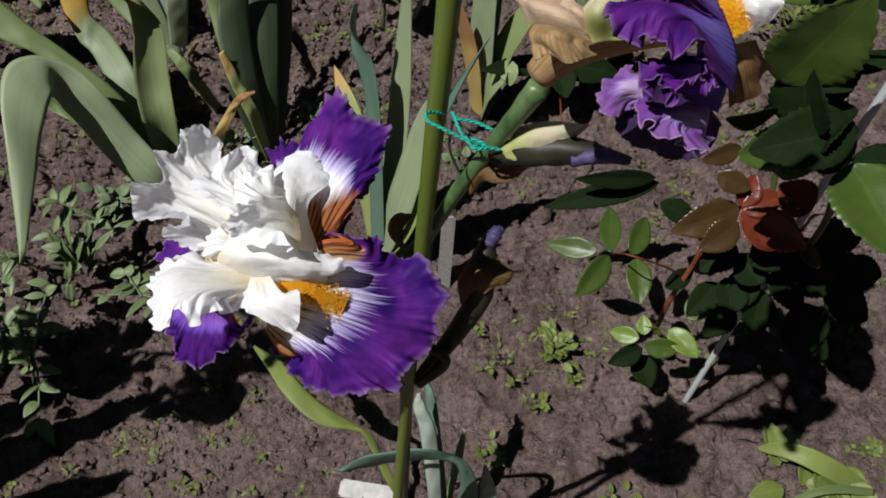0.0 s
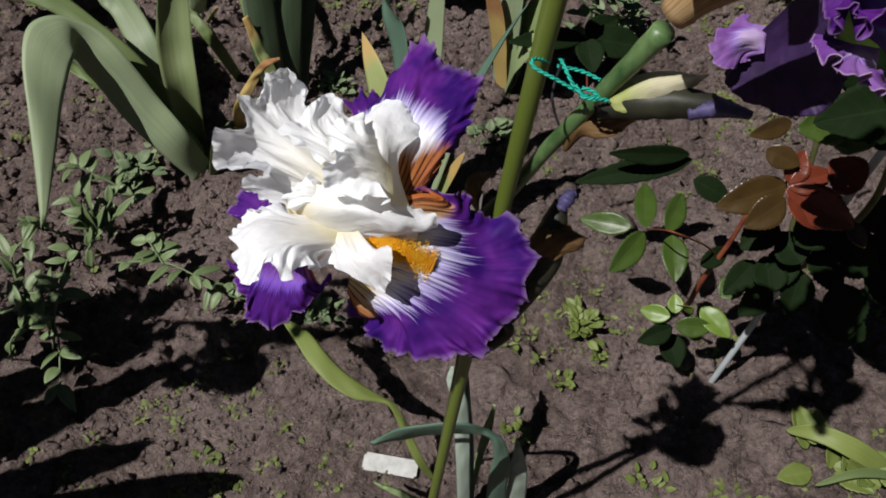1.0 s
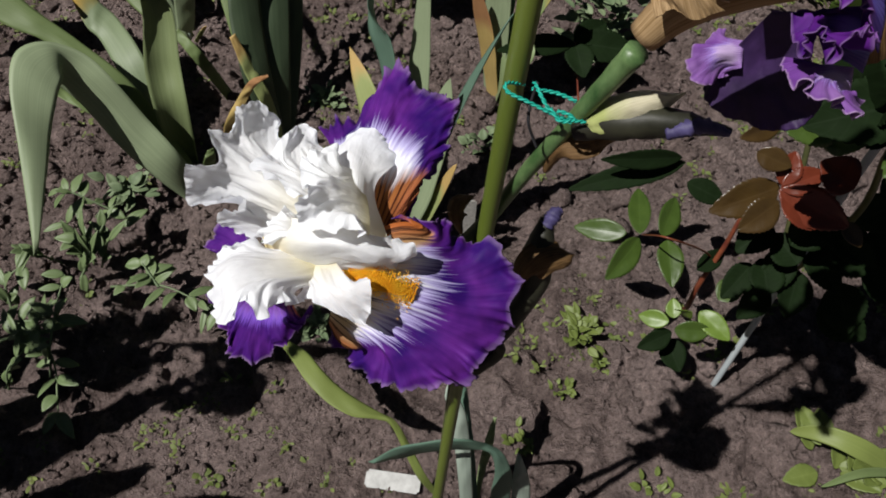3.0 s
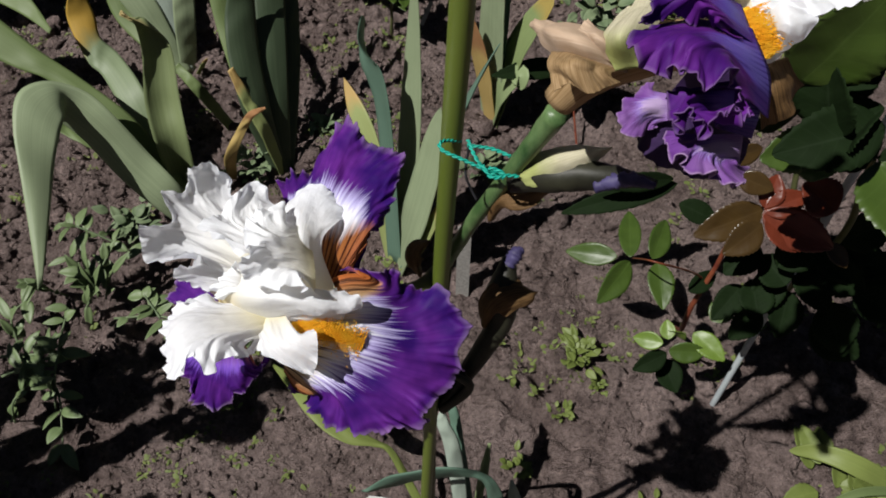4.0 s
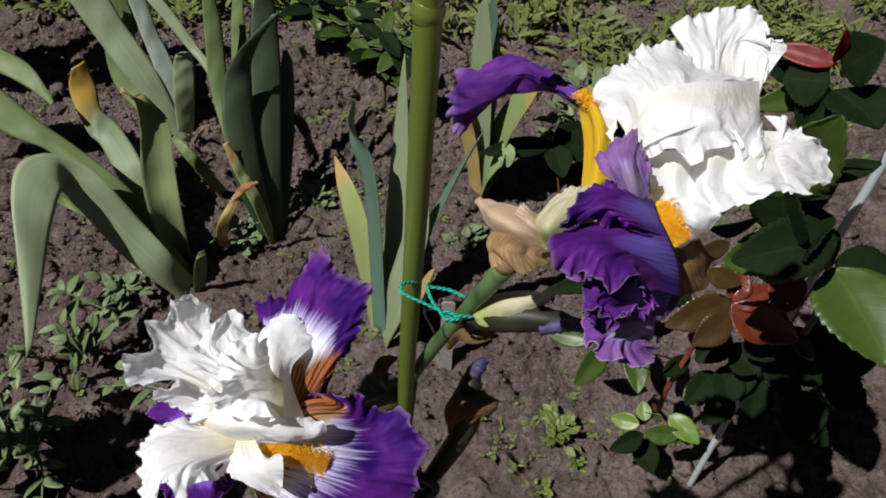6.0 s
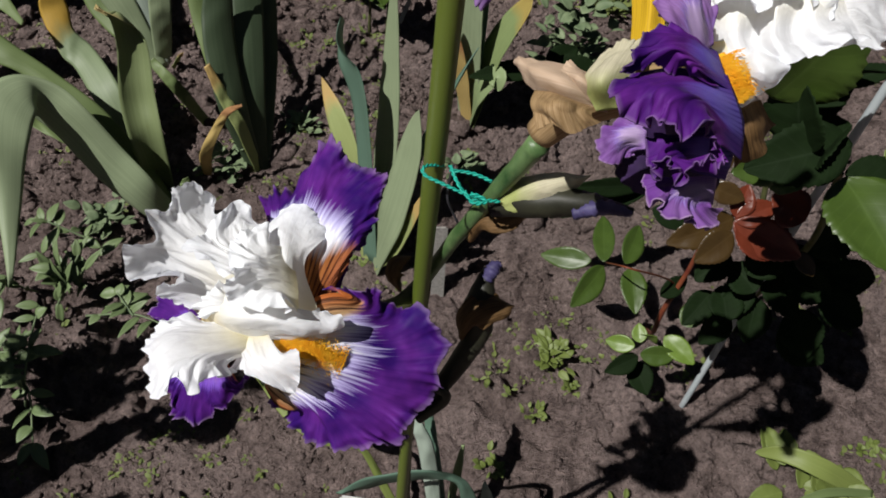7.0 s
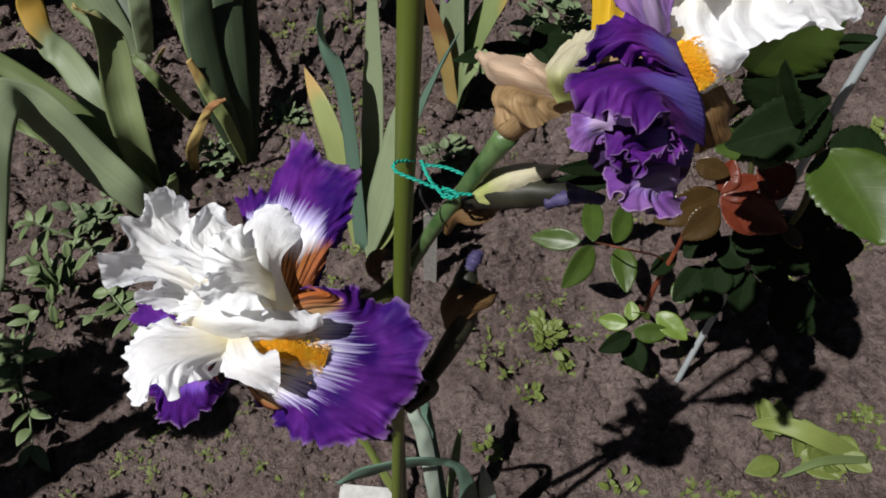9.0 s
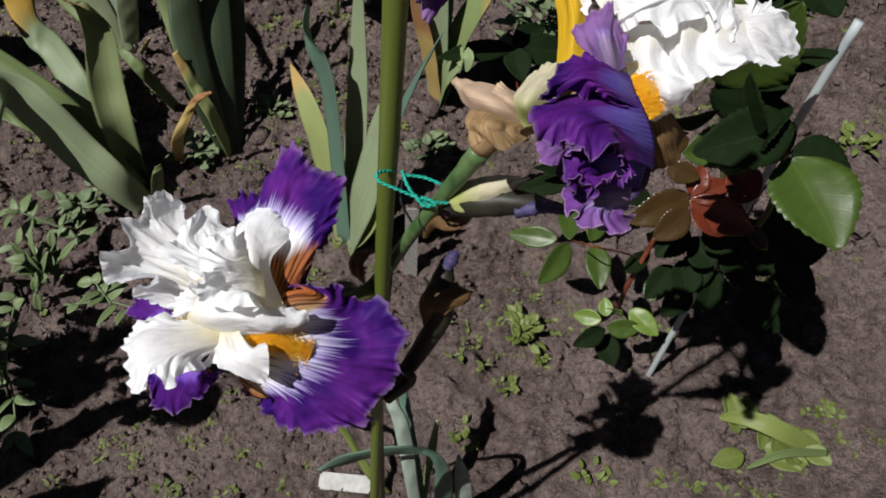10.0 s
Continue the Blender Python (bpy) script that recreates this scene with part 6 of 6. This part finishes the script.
weed_tuft("leafy_weed", on_soil((0.048, 0.996, 0.000)), 30, 0.06, WEED_DULL, "low chickweed tuft on bare soil", 34, 0.3, "small weeds")
slab("plant_label", (*(-0.063, 1.352, 0.030)[:2], 0.035), (0.008, 0.045, 0.001), (60, 10, -30), TAG_WHITE, "white plastic plant label standing in the rear soil", "plant label")


def corner_plant():
    at = (0.456, 0.507, 0.000)
    root = thing("broadleaf_weed", on_soil(at), "light green broad-leaved weed with an arching blade", "weed")
    rng = random.Random(3)
    for k in range(15):
        a = rng.uniform(0, 6.28)
        b = np.array((at[0] + 0.035 * rng.uniform(-1, 1), at[1] + 0.03 * rng.uniform(-1, 1), 0.01 + 0.03 * rng.random()))
        d = unit((math.cos(a), math.sin(a), rng.uniform(0.0, 0.5)))
        leaflet(b, b + d * rng.uniform(0.03, 0.05), rng.uniform(0.009, 0.014), LIGHT_WEED, root, face=(rng.uniform(-0.4, 0.4), -0.3, 1), seed=k + 300, teeth=7)
    sword([(0.522, 0.507, 0.020), (0.460, 0.515, 0.060), (0.421, 0.531, 0.060), (0.395, 0.541, 0.040)], 0.022, LIME, root, seed=2)
    sword([(0.509, 0.497, 0.050), (0.448, 0.486, 0.070), (0.403, 0.471, 0.060)], 0.010, GREEN, root, seed=4)
    return root


corner_plant()

# ---- the rear edge of the bed ----


def seedling(at, h, seed):
    root = thing("seedling", on_soil(at), "thin upright seedling with drooping dull leaves", "seedling", "rear seedlings")
    rng = random.Random(seed)
    tube("stem", [(at[0], at[1], -0.01), (at[0] + 0.004, at[1], h * 0.5), (at[0], at[1] + 0.01, h)], [0.0032, 0.0025, 0.002], DARK_STEM, root, n=10, sides=7)
    for k in range(11):
        z = h * rng.uniform(0.55, 1.0)
        a = rng.uniform(0, 6.28)
        b = np.array((at[0], at[1], z))
        d = unit((math.cos(a), math.sin(a), rng.uniform(-0.5, 0.4)))
        leaflet(b, b + d * rng.uniform(0.05, 0.08), rng.uniform(0.012, 0.018), ROSE if k % 2 else ROSE_DEEP_SHADED, root, face=(0, -0.3, 1), seed=seed + k, teeth=5)
    return root


seedling((-0.126, 1.333, 0.000), 0.16, 1)
seedling((-0.094, 1.328, 0.000), 0.15, 2)
seedling((-0.205, 1.435, 0.000), 0.15, 3)
seedling((-0.285, 1.506, 0.000), 0.14, 4)


def grass_stuff():
    """Weedy growth along the rear of the bed and moss-like sprouts on the soil."""
    rng = random.Random(21)
    verts, faces = [], []

    def blade(x, y, z, le, wid, a, up):
        d = unit((math.cos(a), math.sin(a), up))
        side = unit(np.cross(d, (0.2, -0.4, 1)))
        o = len(verts)
        p = np.array((x, y, z))
        bend = np.array((0, 0, -0.25 * le))
        for t, w in ((0, 0.5), (0.45, 1.0), (0.8, 0.7), (1.0, 0.06)):
            m = p + d * le * t + bend * t * t
            verts.append(m - side * wid * w)
            verts.append(m + side * wid * w)
        for i in range(3):
            faces.append((o + 2 * i, o + 2 * i + 1, o + 2 * i + 3, o + 2 * i + 2))

    for _ in range(900):
        x, y = rng.uniform(0.1, 1.15), rng.uniform(1.38, 2.0)
        if value_noise(np.array([x * 6]), np.array([y * 6]), 77)[0] < -0.08:
            continue
        h = soil_at(x, y)
        for _ in range(6):
            blade(x + rng.gauss(0, 0.01), y + rng.gauss(0, 0.01), h + rng.uniform(0, 0.05), rng.uniform(0.025, 0.06), rng.uniform(0.002, 0.005), rng.uniform(0, 6.28), rng.uniform(0.2, 2))
    for _ in range(420):
        x, y = rng.uniform(-1.0, 0.3), rng.uniform(1.55, 2.0)
        h = soil_at(x, y)
        for _ in range(6):
            blade(x + rng.gauss(0, 0.01), y + rng.gauss(0, 0.01), h + rng.uniform(0, 0.06), rng.uniform(0.03, 0.07), rng.uniform(0.003, 0.007), rng.uniform(0, 6.28), rng.uniform(0.2, 2))
    ob = part("rear_weeds", verts, faces, WEED, None, "", None, 0, False)
    tagged(ob, "tangled yellowish green weeds at the rear of the bed", "weeds", kind="stuff")
    verts, faces = [], []
    for _ in range(2600):
        x, y = rng.uniform(-0.85, 0.95), rng.uniform(0.38, 1.6)
        if value_noise(np.array([x * 9]), np.array([y * 9]), 55)[0] < 0.10:
            continue
        h = soil_at(x, y)
        k = rng.uniform(0.5, 1.3)
        for _ in range(7):
            blade(x + rng.gauss(0, 0.004), y + rng.gauss(0, 0.004), h + 0.001, k * rng.uniform(0.004, 0.010), k * rng.uniform(0.0012, 0.0026), rng.uniform(0, 6.28), rng.uniform(0.1, 1.2))
    ob = part("moss", verts, faces, WEED, None, "", None, 0, False)
    tagged(ob, "tiny yellow-green moss and weed sprouts scattered on the soil", "moss", kind="stuff")


grass_stuff()


def crumb_stuff():
    """Loose clods, crumbs and bits of chaff lying on the soil."""
    rng = np.random.default_rng(8)
    bm = bmesh.new()
    bmesh.ops.create_icosphere(bm, subdivisions=2, radius=1)
    ball = np.array([v.co[:] for v in bm.verts])
    tris = np.array([[v.index for v in f.verts] for f in bm.faces])
    bm.free()
    bm = bmesh.new()
    bmesh.ops.create_icosphere(bm, subdivisions=1, radius=1)
    small = np.array([v.co[:] for v in bm.verts])
    stris = np.array([[v.index for v in f.verts] for f in bm.faces])
    bm.free()
    vs, fs, off = [], [], 0
    for shape, tri, count, lo, hi in ((ball, tris, 1500, 0.006, 0.017), (small, stris, 46000, 0.0010, 0.0055)):
        forms = []
        for k in range(12):
            j = np.array([1 + 0.75 * noise.noise(Vector(p) * 1.5 + Vector((k * 7.3, 0, 0))) + 0.4 * noise.noise(Vector(p) * 3.7 + Vector((0, k * 3.1, 0))) for p in shape])
            forms.append(shape * j[:, None])
        x = rng.uniform(-0.95, 1.05, count)
        y = 0.34 + 1.5 * rng.random(count) ** 0.9
        keep = value_noise(x * 7, y * 7, 66) + 0.35 * np.clip((y - 0.65) * 3, 0, 1) + rng.uniform(-0.2, 0.2, count) > (0.06 if hi > 0.01 else -0.25)
        x, y = x[keep], y[keep]
        z = soil_height(x, y)
        size = lo * (hi / lo) ** (rng.random(len(x)) ** 1.8)
        for i in range(len(x)):
            a = rng.uniform(0, 6.28)
            f = forms[i % 12] * size[i] * (1, 1, 0.75)
            vs.append(np.stack([f[:, 0] * math.cos(a) - f[:, 1] * math.sin(a) + x[i], f[:, 0] * math.sin(a) + f[:, 1] * math.cos(a) + y[i], f[:, 2] + z[i] + 0.25 * size[i]], -1))
            fs.append(tri + off)
            off += len(f)
    v, f = np.concatenate(vs), np.concatenate(fs)
    me = bpy.data.meshes.new("soil_clods")
    me.from_pydata(v.tolist(), [], f.tolist())
    me.polygons.foreach_set("use_smooth", [True] * len(me.polygons))
    me.materials.append(SOIL)
    tagged(new("soil_clods", me), "loose crumbs and clods of dry brown soil", "soil clods", kind="stuff")


crumb_stuff()
